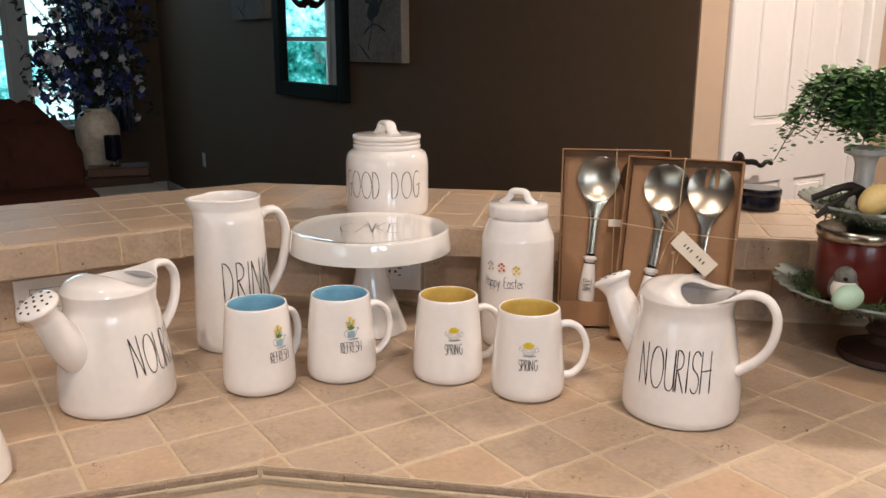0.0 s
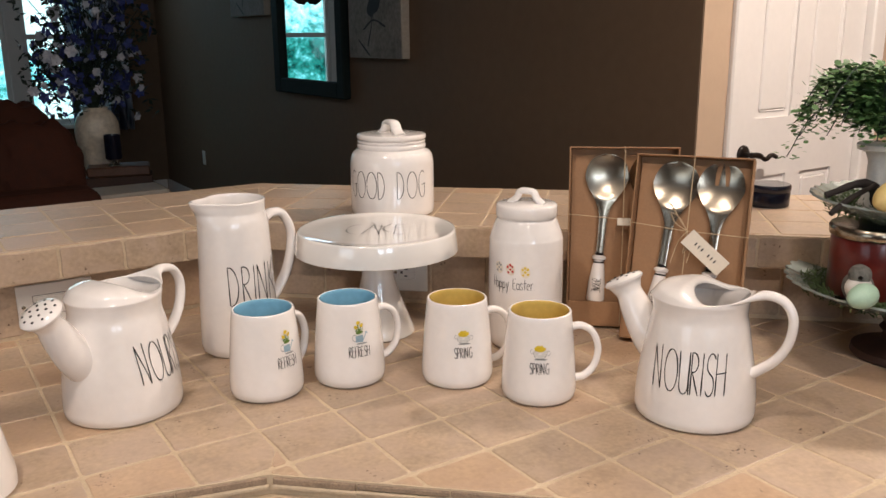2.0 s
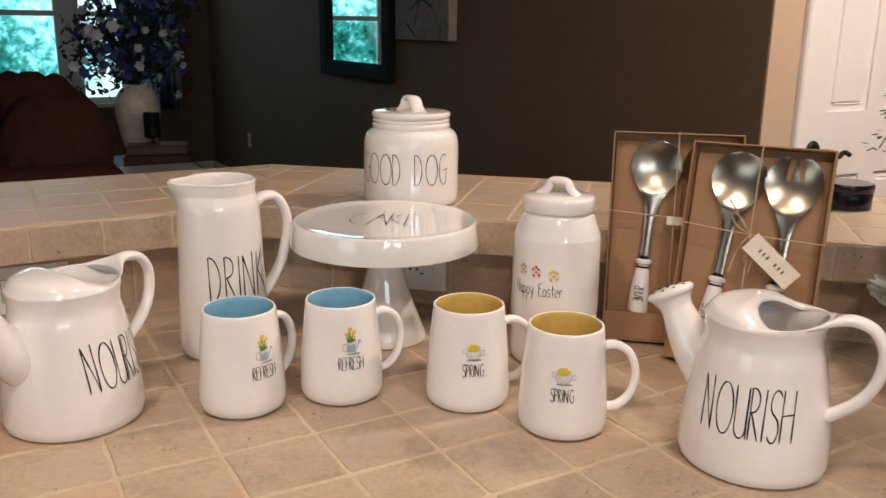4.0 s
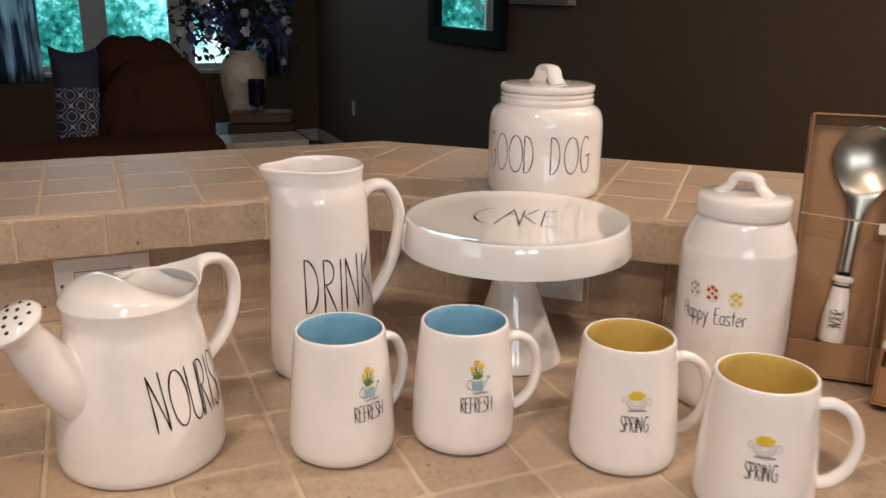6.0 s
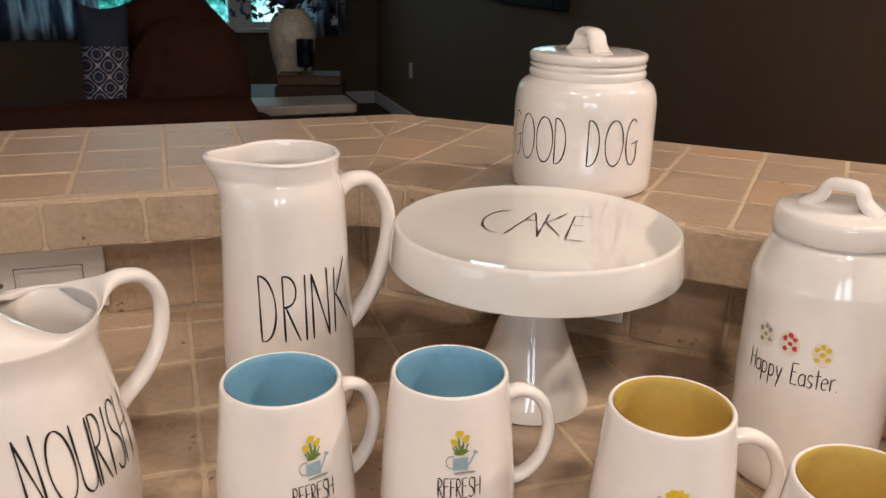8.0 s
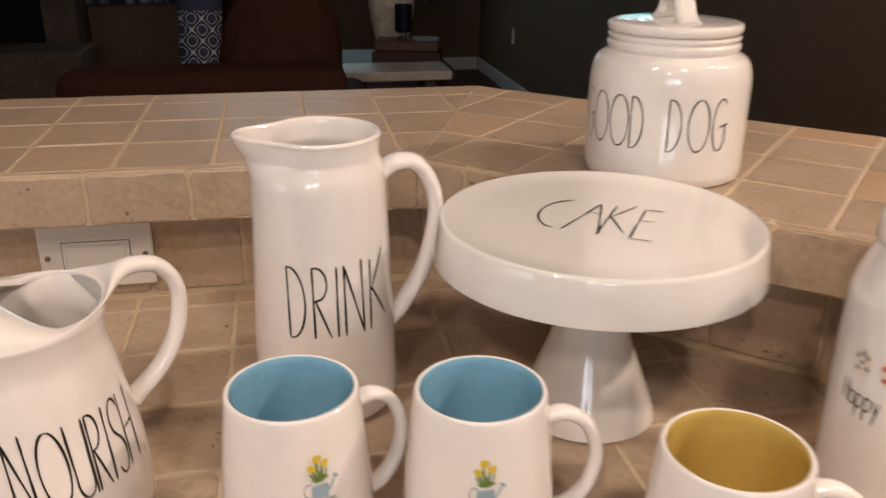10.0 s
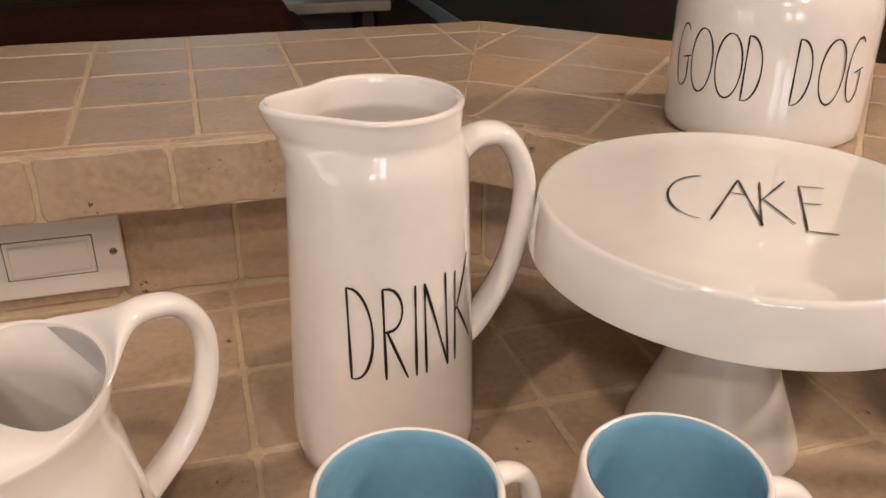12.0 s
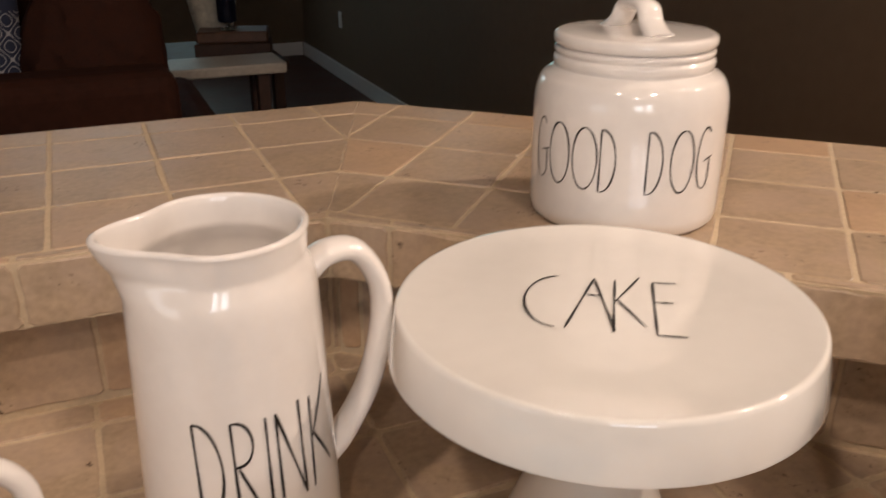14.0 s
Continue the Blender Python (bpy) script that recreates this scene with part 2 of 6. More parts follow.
def pattern_material(name, light, dark, kind):
    mat = material(name, dark, 0.85)
    nt = mat.node_tree
    b = nt.nodes["Principled BSDF"]
    coord = [n for n in nt.nodes if n.type == "TEX_COORD"][0]
    ramp = nt.nodes.new("ShaderNodeValToRGB")
    ramp.color_ramp.interpolation = "CONSTANT" if kind == "lattice" else "LINEAR"
    if kind == "lattice":
        sep = nt.nodes.new("ShaderNodeSeparateXYZ")
        nt.links.new(coord.outputs["Object"], sep.inputs[0])
        waves = []
        for axis, k in (("X", 105.0), ("Z", 96.0)):
            s = nt.nodes.new("ShaderNodeMath")
            s.operation = "MULTIPLY"
            s.inputs[1].default_value = k
            nt.links.new(sep.outputs[axis], s.inputs[0])
            c = nt.nodes.new("ShaderNodeMath")
            c.operation = "COSINE"
            nt.links.new(s.outputs[0], c.inputs[0])
            waves.append(c)
        prod = nt.nodes.new("ShaderNodeMath")
        prod.operation = "ADD"
        nt.links.new(waves[0].outputs[0], prod.inputs[0])
        nt.links.new(waves[1].outputs[0], prod.inputs[1])
        a = nt.nodes.new("ShaderNodeMath")
        a.operation = "ABSOLUTE"
        nt.links.new(prod.outputs[0], a.inputs[0])
        pp = nt.nodes.new("ShaderNodeMath")
        pp.operation = "PINGPONG"
        pp.inputs[1].default_value = 0.55
        nt.links.new(a.outputs[0], pp.inputs[0])
        e = ramp.color_ramp.elements
        e[0].position, e[0].color = 0.0, (*light, 1)
        e[1].position, e[1].color = 0.12, (*dark, 1)
        # the print stops below a plain top
        plain, reach = nt.nodes.new("ShaderNodeMath"), nt.nodes.new("ShaderNodeMath")
        plain.operation, plain.inputs[1].default_value = "GREATER_THAN", 0.055
        reach.operation = "MAXIMUM"
        nt.links.new(sep.outputs["Z"], plain.inputs[0])
        nt.links.new(plain.outputs[0], reach.inputs[0])
        nt.links.new(pp.outputs[0], reach.inputs[1])
        nt.links.new(reach.outputs[0], ramp.inputs["Fac"])
    else:
        mp = nt.nodes.new("ShaderNodeMapping")
        mp.inputs["Scale"].default_value = (9, 9, 1.6)
        n = nt.nodes.new("ShaderNodeTexNoise")
        n.inputs["Scale"].default_value, n.inputs["Detail"].default_value = 1.3, 5
        nt.links.new(coord.outputs["Object"], mp.inputs["Vector"])
        nt.links.new(mp.outputs["Vector"], n.inputs["Vector"])
        e = ramp.color_ramp.elements
        e[0].position, e[0].color = 0.44, (*dark, 1)
        e[1].position, e[1].color = 0.56, (*light, 1)
        nt.links.new(n.outputs["Fac"], ramp.inputs["Fac"])
    nt.links.new(ramp.outputs["Color"], b.inputs["Base Color"])
    if kind == "birch":
        # thin cloth lets the window's light through
        thin, both = nt.nodes.new("ShaderNodeBsdfTranslucent"), nt.nodes.new("ShaderNodeMixShader")
        nt.links.new(ramp.outputs["Color"], thin.inputs["Color"])
        both.inputs[0].default_value = 0.6
        nt.links.new(b.outputs[0], both.inputs[1])
        nt.links.new(thin.outputs[0], both.inputs[2])
        nt.links.new(both.outputs[0], nt.nodes["Material Output"].inputs["Surface"])
    return mat


PILLOW = pattern_material("navy_and_white_lattice_cloth", (0.30, 0.29, 0.30), (0.012, 0.017, 0.040), "lattice")
CURTAIN = pattern_material("birch_print_cloth", (0.80, 0.86, 0.94), (0.15, 0.19, 0.29), "birch")


def glass_material(name, tint, rough=0.0, clear=1.0):
    mat = bpy.data.materials.new(name)
    mat.use_nodes = True
    b = mat.node_tree.nodes["Principled BSDF"]
    b.inputs["Base Color"].default_value = (*tint, 1)
    b.inputs["Transmission Weight"].default_value = clear
    b.inputs["Roughness"].default_value = rough
    b.inputs["IOR"].default_value = 1.45
    return mat


PLATE_GLASS = glass_material("grey_green_pressed_glass", (0.50, 0.56, 0.52), 0.2, 0.55)
GLASS = glass_material("clear_pressed_glass", (0.86, 0.93, 0.90), 0.02)


def foliage_backdrop():
    """Bright summer woods outside the window."""
    mat = bpy.data.materials.new("sunlit_woods")
    mat.use_nodes = True
    nt = mat.node_tree
    nt.nodes.remove(nt.nodes["Principled BSDF"])
    em = nt.nodes.new("ShaderNodeEmission")
    coord = nt.nodes.new("ShaderNodeTexCoord")
    n1, n2 = nt.nodes.new("ShaderNodeTexNoise"), nt.nodes.new("ShaderNodeTexNoise")
    n1.inputs["Scale"].default_value, n1.inputs["Detail"].default_value = 1.1, 5
    n2.inputs["Scale"].default_value, n2.inputs["Detail"].default_value = 10.0, 10
    n2.inputs["Roughness"].default_value = 0.75
    mixn = nt.nodes.new("ShaderNodeMath")
    mixn.operation = "MULTIPLY_ADD"
    mixn.inputs[1].default_value = 0.6
    half = nt.nodes.new("ShaderNodeMath")
    half.operation = "MULTIPLY"
    half.inputs[1].default_value = 0.4
    for n in (n1, n2):
        nt.links.new(coord.outputs["Object"], n.inputs["Vector"])
    nt.links.new(n1.outputs["Fac"], half.inputs[0])
    nt.links.new(n2.outputs["Fac"], mixn.inputs[0])
    # open sky shows through higher up
    sep, rise, lift = nt.nodes.new("ShaderNodeSeparateXYZ"), nt.nodes.new("ShaderNodeMapRange"), nt.nodes.new("ShaderNodeMath")
    rise.inputs["From Min"].default_value, rise.inputs["From Max"].default_value = 1.1, 2.2
    rise.inputs["To Min"].default_value, rise.inputs["To Max"].default_value = -0.02, 0.14
    lift.operation = "ADD"
    nt.links.new(coord.outputs["Object"], sep.inputs[0])
    nt.links.new(sep.outputs["Z"], rise.inputs["Value"])
    nt.links.new(half.outputs[0], lift.inputs[0])
    nt.links.new(rise.outputs["Result"], lift.inputs[1])
    # the glow is also raised towards +X
    side, clear = nt.nodes.new("ShaderNodeMapRange"), nt.nodes.new("ShaderNodeMath")
    side.inputs["From Min"].default_value, side.inputs["From Max"].default_value = 0.9, 1.7
    side.inputs["To Min"].default_value, side.inputs["To Max"].default_value = 0.0, 0.15
    clear.operation = "ADD"
    nt.links.new(sep.outputs["X"], side.inputs["Value"])
    nt.links.new(side.outputs["Result"], clear.inputs[0])
    nt.links.new(lift.outputs[0], clear.inputs[1])
    nt.links.new(clear.outputs[0], mixn.inputs[2])
    ramp = nt.nodes.new("ShaderNodeValToRGB")
    e = ramp.color_ramp.elements
    e[0].position, e[0].color = 0.40, (0.004, 0.040, 0.036, 1)
    e[1].position, e[1].color = 0.66, (0.80, 1.0, 1.0, 1)
    e2 = e.new(0.49)
    e2.color = (0.030, 0.27, 0.23, 1)
    e3 = e.new(0.57)
    e3.color = (0.26, 0.78, 0.86, 1)
    nt.links.new(mixn.outputs[0], ramp.inputs["Fac"])
    nt.links.new(ramp.outputs["Color"], em.inputs["Color"])
    em.inputs["Strength"].default_value = 1.8
    nt.links.new(em.outputs[0], nt.nodes["Material Output"].inputs["Surface"])
    return mat


WOODS = foliage_backdrop()

# ---- mesh helpers ----


def part(name, bm, mat, parent=None, label="", smooth=False, m=None):
    me = bpy.data.meshes.new(name)
    bmesh.ops.recalc_face_normals(bm, faces=bm.faces[:])
    bm.to_mesh(me)
    bm.free()
    for f in me.polygons:
        f.use_smooth = smooth
    if smooth:
        me.set_sharp_from_angle(angle=radians(48))
    me.materials.append(mat)
    ob = new(name, me)
    if m is not None:
        ob.matrix_basis = m
    if parent is not None:
        ob.parent = parent
    if label:
        ob["label"] = label
    return ob


def thing(name, m, label, category, group=""):
    ob = new(name)
    ob.empty_display_size = 0.02
    ob.matrix_basis = m
    return tagged(ob, label, category, group)


def box(bm, x0, x1, y0, y1, z0, z1, bevel=0.0, seg=1):
    r = bmesh.ops.create_cube(bm, size=1.0, matrix=Matrix.Translation(((x0 + x1) / 2, (y0 + y1) / 2, (z0 + z1) / 2)) @ Matrix.Diagonal((x1 - x0, y1 - y0, z1 - z0, 1)))
    if bevel:
        es = {e for v in r["verts"] for e in v.link_edges}
        bmesh.ops.bevel(bm, geom=list(es), offset=bevel, segments=seg, affect="EDGES", profile=0.5)
    return bm


def boxed(name, mat, parent, dims, bevel=0.0, label="", m=None, seg=1):
    return part(name, box(bmesh.new(), *dims, bevel, seg), mat, parent, label, m=m)


def curve(points, n=6):
    """A smooth line through the points (Catmull-Rom), in any number of dimensions."""
    p = [np.array(q, float) for q in points]
    p = [2 * p[0] - p[1]] + p + [2 * p[-1] - p[-2]]
    out = []
    for i in range(1, len(p) - 2):
        for k in range(n):
            t = k / n
            out.append(0.5 * (2 * p[i] + (p[i + 1] - p[i - 1]) * t + (2 * p[i - 1] - 5 * p[i] + 4 * p[i + 1] - p[i + 2]) * t * t + (3 * p[i] - p[i - 1] - 3 * p[i + 1] + p[i + 2]) * t ** 3))
    out.append(p[-2])
    return out


def rings(bm, loops, close_start=True, close_end=True):
    """Skins closed loops of points that all have the same count."""
    vs = [[bm.verts.new(Vector(q)) for q in loop] for loop in loops]
    n = len(vs[0])
    for a, b in zip(vs, vs[1:]):
        for i in range(n):
            bm.faces.new((a[i], a[(i + 1) % n], b[(i + 1) % n], b[i]))
    if close_start:
        bm.faces.new(vs[0])
    if close_end:
        bm.faces.new(vs[-1][::-1])
    return bm


def lathe(profile, seg=64, bend=None, close=True):
    """Turns (radius, height) pairs round z; bend may move each point."""
    loops = []
    for r, z in profile:
        loop = []
        for i in range(seg):
            a = 2 * math.pi * i / seg
            q = (max(r, 1e-4) * math.cos(a), max(r, 1e-4) * math.sin(a), z)
            loop.append(bend(q, a, r, z) if bend else q)
        loops.append(loop)
    return rings(bmesh.new(), loops, close, close)


def sweep(bm, path, size, seg=12, flat=1.0, up=(0, 0, 1), tall=1.0):
    """A tube along path; size gives the radius at each point, flat widens it sideways."""
    path = [Vector(q) for q in path]
    loops = []
    for i, q in enumerate(path):
        d = (path[min(i + 1, len(path) - 1)] - path[max(i - 1, 0)]).normalized()
        side = d.cross(Vector(up))
        if side.length < 1e-4:
            side = d.cross(Vector((1, 0, 0)))
        side.normalize()
        top = side.cross(d)
        r = size[i] if hasattr(size, "__len__") else size
        loops.append([q + side * (r * flat * math.cos(2 * math.pi * k / seg)) + top * (r * tall * math.sin(2 * math.pi * k / seg)) for k in range(seg)])
    return rings(bm, loops)


def radius_at(profile, z):
    best = None
    for (r0, z0), (r1, z1) in zip(profile, profile[1:]):
        if z1 > z0 and z0 <= z <= z1:
            best = r0 + (r1 - r0) * (z - z0) / (z1 - z0)
            break
    return best if best is not None else profile[-1][0]


# ---- lettering, drawn as thin strokes ----


def arc(cx, cy, rx, ry, a0, a1, n=14):
    return [(cx + rx * math.cos(radians(a0 + (a1 - a0) * i / n)), cy + ry * math.sin(radians(a0 + (a1 - a0) * i / n))) for i in range(n + 1)]


GLYPHS = {
    "N": (0.44, [[(0, 0), (0.0, 1)], [(0.0, 1), (0.31, 0.0)], [(0.31, 0.0), (0.29, 1.04)]]),
    "O": (0.54, [arc(0.25, 0.5, 0.235, 0.5, 90, 450, 24)]),
    "U": (0.40, [[(0.0, 1), (0.02, 0.3)] + arc(0.17, 0.22, 0.15, 0.22, 180, 360, 10) + [(0.33, 1)], [(0.33, 1), (0.34, 0)]]),
    "R": (0.325, [[(0, 0), (0, 1)], [(0, 1)] + arc(0.05, 0.77, 0.16, 0.23, 80, -90, 10) + [(0, 0.53)], [(0.03, 0.54), (0.25, 0)]]),
    "I": (0.155, [[(0.03, 0), (0.04, 1)]]),
    "S": (0.34, [arc(0.16, 0.76, 0.14, 0.24, 30, 230, 10) + arc(0.13, 0.25, 0.14, 0.25, 60, -150, 12)]),
    "H": (0.40, [[(0, 0), (0, 1)], [(0.32, 0), (0.32, 1)], [(-0.02, 0.52), (0.36, 0.55)]]),
    "D": (0.40, [[(0, 0), (0, 1)], [(0, 1)] + arc(0.03, 0.5, 0.24, 0.5, 80, -80, 14) + [(0, 0)]]),
    "K": (0.47, [[(0, 0), (0.02, 1)], [(0.32, 1.10), (0.02, 0.55)], [(0.04, 0.60), (0.36, 0.12)]]),
    "G": (0.44, [arc(0.22, 0.5, 0.19, 0.5, 55, 320, 20), [(0.20, 0.46), (0.42, 0.52)], [(0.36, 0.50), (0.36, 0.14)]]),
    "C": (0.52, [arc(0.42, 0.5, 0.40, 0.5, 95, 268, 18)]),
    "A": (0.53, [[(0, 0), (0.30, 1)], [(0.30, 1), (0.55, 0)], [(0.20, 0.66), (0.40, 0.64)]]),
    "E": (0.36, [[(0, 1), (0, 0)], [(0, 1), (0.28, 1.02)], [(0, 0.6), (0.22, 0.61)], [(0, 0), (0.32, 0)]]),
    "F": (0.32, [[(0, 1), (0, 0)], [(0, 1), (0.26, 1.02)], [(0, 0.55), (0.20, 0.56)]]),
    "P": (0.34, [[(0, 0), (0, 1)], [(0, 1)] + arc(0.04, 0.75, 0.20, 0.25, 80, -90, 10) + [(0, 0.5)]]),
    "V": (0.40, [[(0, 1), (0.17, 0)], [(0.17, 0), (0.34, 1)]]),
    "a": (0.40, [arc(0.16, 0.30, 0.15, 0.28, 50, 320, 12), [(0.30, 0.60), (0.32, 0.0)]]),
    "p": (0.42, [[(0.03, 0.60), (0.03, -0.42)], arc(0.16, 0.30, 0.15, 0.28, 150, -150, 14)]),
    "y": (0.40, [[(0.0, 0.60), (0.14, 0.1)], [(0.30, 0.62), (0.08, -0.42)]]),
    "s": (0.34, [arc(0.15, 0.46, 0.12, 0.16, 30, 240, 8) + arc(0.12, 0.15, 0.13, 0.15, 60, -150, 8)]),
    "t": (0.32, [[(0.12, 0.95), (0.14, 0.0)], [(0.0, 0.62), (0.28, 0.66)]]),
    "e": (0.40, [[(0.03, 0.32), (0.30, 0.36)] + arc(0.17, 0.30, 0.15, 0.28, 20, 310, 12)]),
    "r": (0.32, [[(0.03, 0.6), (0.05, 0.0)], [(0.05, 0.42), (0.16, 0.60), (0.26, 0.56)]]),
    ".": (0.14, [[(0.03, 0.0), (0.06, 0.03)]]),
    " ": (0.40, []),
}


def word_strokes(text, height, squeeze=1.0, gap=0.0):
    """Strokes of a word, centred on x, standing on y = 0."""
    x, out = 0.0, []
    for ch in text:
        adv, lines = GLYPHS[ch]
        for line in lines:
            out.append([((x + px) * squeeze * height, py * height) for px, py in line])
        x += adv + gap
    w = (x - gap) * squeeze * height
    return [[(px - w / 2, py) for px, py in line] for line in out]


def ribbons(strokes, width, place):
    """Thin bands along strokes; place maps (x, y) of the drawing onto a surface."""
    bm = bmesh.new()
    for line in strokes:
        fine = []
        for (xa, ya), (xb, yb) in zip(line, line[1:]):
            k = max(1, int(math.hypot(xb - xa, yb - ya) / (width * 3)))
            fine += [(xa + (xb - xa) * i / k, ya + (yb - ya) * i / k) for i in range(k)]
        fine.append(line[-1])
        rows = []
        for i, (px, py) in enumerate(fine):
            a, b = fine[max(i - 1, 0)], fine[min(i + 1, len(fine) - 1)]
            dx, dy = b[0] - a[0], b[1] - a[1]
            n = math.hypot(dx, dy) or 1.0
            w = width * (0.42 + 0.10 * math.sin(i * 0.7)) * (0.7 if i in (0, len(fine) - 1) else 1.0)
            rows.append([bm.verts.new(Vector(place(px - dy / n * w, py + dx / n * w))), bm.verts.new(Vector(place(px + dy / n * w, py - dx / n * w)))])
        for r0, r1 in zip(rows, rows[1:]):
            bm.faces.new((r0[0], r0[1], r1[1], r1[0]))
    return bm


def round_place(profile, azimuth, z0, lift=0.0005):
    """Places a drawing on a turned body, centred on an azimuth, its base at z0."""
    def place(x, y):
        r = radius_at(profile, z0 + y) + lift
        a = radians(azimuth) + x / r
        return (r * math.cos(a), r * math.sin(a), z0 + y)
    return place


def blob(place, cx, cy, rx, ry, n=12, wob=0.0, turn=0.0):
    bm = bmesh.new()
    rr = random.Random(int(abs(cx) * 1e6) + int(abs(cy) * 1e5) + n)
    vs = []
    for i in range(n):
        a = 2 * math.pi * i / n
        k = 1 + wob * rr.uniform(-1, 1)
        x, y = rx * k * math.cos(a), ry * k * math.sin(a)
        vs.append(bm.verts.new(Vector(place(cx + x * math.cos(turn) - y * math.sin(turn), cy + x * math.sin(turn) + y * math.cos(turn)))))
    bm.faces.new(vs)
    return bm


def merge(*bms):
    out = bmesh.new()
    for b in bms:
        me = bpy.data.meshes.new("tmp")
        b.to_mesh(me)
        b.free()
        out.from_mesh(me)
        bpy.data.meshes.remove(me)
    return out


# ---- the shell of the house ----


def setting(name, mat, dims, m=ML, bevel=0.0, label=""):
    return tagged(boxed(name, mat, None, dims, bevel, m=m), label=label, kind="structure")


setting("floor", WOOD_FLOOR, (-4.2, 4.4, -2.7, V1 + 0.2, -0.1, 0.0), label="dark reddish wood floor")
setting("ceiling", CEILING_WHITE, (-4.2, 4.4, -2.7, V1 + 0.2, CEIL, CEIL + 0.1), label="white painted ceiling")
setting("wall_dark", PLASTER, (U0, U0 + 0.13, V2 + 0.003, V1 + 0.1, 0, CEIL), label="dark olive brown painted wall")
DOOR_L, DOOR_R, DOOR_H = 2.322, 3.031, 2.05
bm = bmesh.new()
box(bm, U0 + 0.002, DOOR_L - 0.012, V2 - 0.003, V2 + 0.12, 0, CEIL)
box(bm, DOOR_R + 0.012, 4.3, V2 - 0.003, V2 + 0.12, 0, CEIL)
box(bm, DOOR_L - 0.012, DOOR_R + 0.012, V2 - 0.003, V2 + 0.12, DOOR_H + 0.012, CEIL)
tagged(part("wall_door", bm, BEIGE, m=ML), "beige painted wall round a white door", kind="structure")
setting("wall_right", BEIGE, (4.2, 4.32, -2.6, V2, 0, CEIL), label="plain beige wall")
# unseen wall; its opening is added to hold the cool fill lamp
bm = bmesh.new()
box(bm, -4.1, -3.98, -2.6, -1.3, 0, CEIL)
box(bm, -4.1, -3.98, 0.5, V1 + 0.1, 0, CEIL)
box(bm, -4.1, -3.98, -1.3, 0.5, 0, 0.9)
box(bm, -4.1, -3.98, -1.3, 0.5, 2.2, CEIL)
tagged(part("wall_left", bm, PLASTER, m=ML), "dark wall with an added opening for the cool fill lamp", kind="structure")
WIN_L, WIN_R, WIN_B, WIN_T = -0.80, 1.66, 0.66, 2.15
bm = bmesh.new()
box(bm, -4.0, WIN_L, V1, V1 + 0.15, 0, CEIL)
box(bm, WIN_R, U0 + 0.01, V1, V1 + 0.15, 0, CEIL)
box(bm, WIN_L, WIN_R, V1, V1 + 0.15, 0, WIN_B)
box(bm, WIN_L, WIN_R, V1, V1 + 0.15, WIN_T, CEIL)
tagged(part("wall_window", bm, PLASTER, m=ML), "dark brown wall with a wide window", kind="structure")
bm = bmesh.new()
box(bm, -4.0, -1.3, -2.6, -2.48, 0, CEIL)
box(bm, 0.3, 4.3, -2.6, -2.48, 0, CEIL)
box(bm, -1.3, 0.3, -2.6, -2.48, 0, 1.0)
box(bm, -1.3, 0.3, -2.6, -2.48, 2.1, CEIL)
tagged(part("wall_kitchen", bm, PLASTER, m=ML), "dark kitchen wall with a window", kind="structure")
setting("baseboard", WHITE_TRIM, (U0 - 0.016, U0 - 0.001, V2 + 0.12, V1 - 0.016, 0.002, 0.11), bevel=0.003, label="white painted baseboard")
setting("baseboard", WHITE_TRIM, (WIN_R, U0 - 0.02, V1 - 0.016, V1 - 0.001, 0.002, 0.11), bevel=0.003, label="white painted baseboard")
backdrop = boxed("backdrop", WOODS, None, (-7, 9, V1 + 4.0, V1 + 4.1, -2, 6), m=ML)
tagged(backdrop, "bright green summer woods outside", kind="structure")


def window(name, left, right, low, high, y, posts, rail, label):
    win = tagged(thing(name, ML, label, "window"), kind="structure")
    for a, b in posts:
        boxed("mullion", WHITE_TRIM, win, (a, b, y + 0.02, y + 0.12, low, high), 0.006)
    edges = [left] + [q for p in posts for q in p] + [right]
    for i in range(0, len(edges), 2):
        a, b = edges[i], edges[i + 1]
        sash = boxed("window_sash", WHITE_TRIM, win, (a, b, y + 0.05, y + 0.09, rail - 0.022, rail + 0.022), 0.004)
        for p, q, lo, hi in ((a, a + 0.035, low, high), (b - 0.035, b, low, high)):
            boxed("stile", WHITE_TRIM, sash, (p, q, y + 0.046, y + 0.094, lo, hi), 0.004)
        boxed("rail", WHITE_TRIM, sash, (a + 0.035, b - 0.035, y + 0.048, y + 0.092, low, low + 0.05), 0.004)
        boxed("rail", WHITE_TRIM, sash, (a + 0.035, b - 0.035, y + 0.048, y + 0.092, high - 0.05, high), 0.004)
        pane = boxed("pane", GLASS, win, (a + 0.03, b - 0.03, y + 0.068, y + 0.072, low + 0.04, high - 0.04))
        pane.visible_shadow = False
    boxed("window_sill", WHITE_TRIM, win, (left - 0.06, right + 0.06, y - 0.05, y + 0.04, low - 0.03, low + 0.004), 0.006)
    return win


window("window_1", WIN_L, WIN_R, WIN_B, WIN_T, V1, ((0.248, 0.378), (0.928, 1.053)), 1.40, "white wooden double-hung windows looking onto woods")


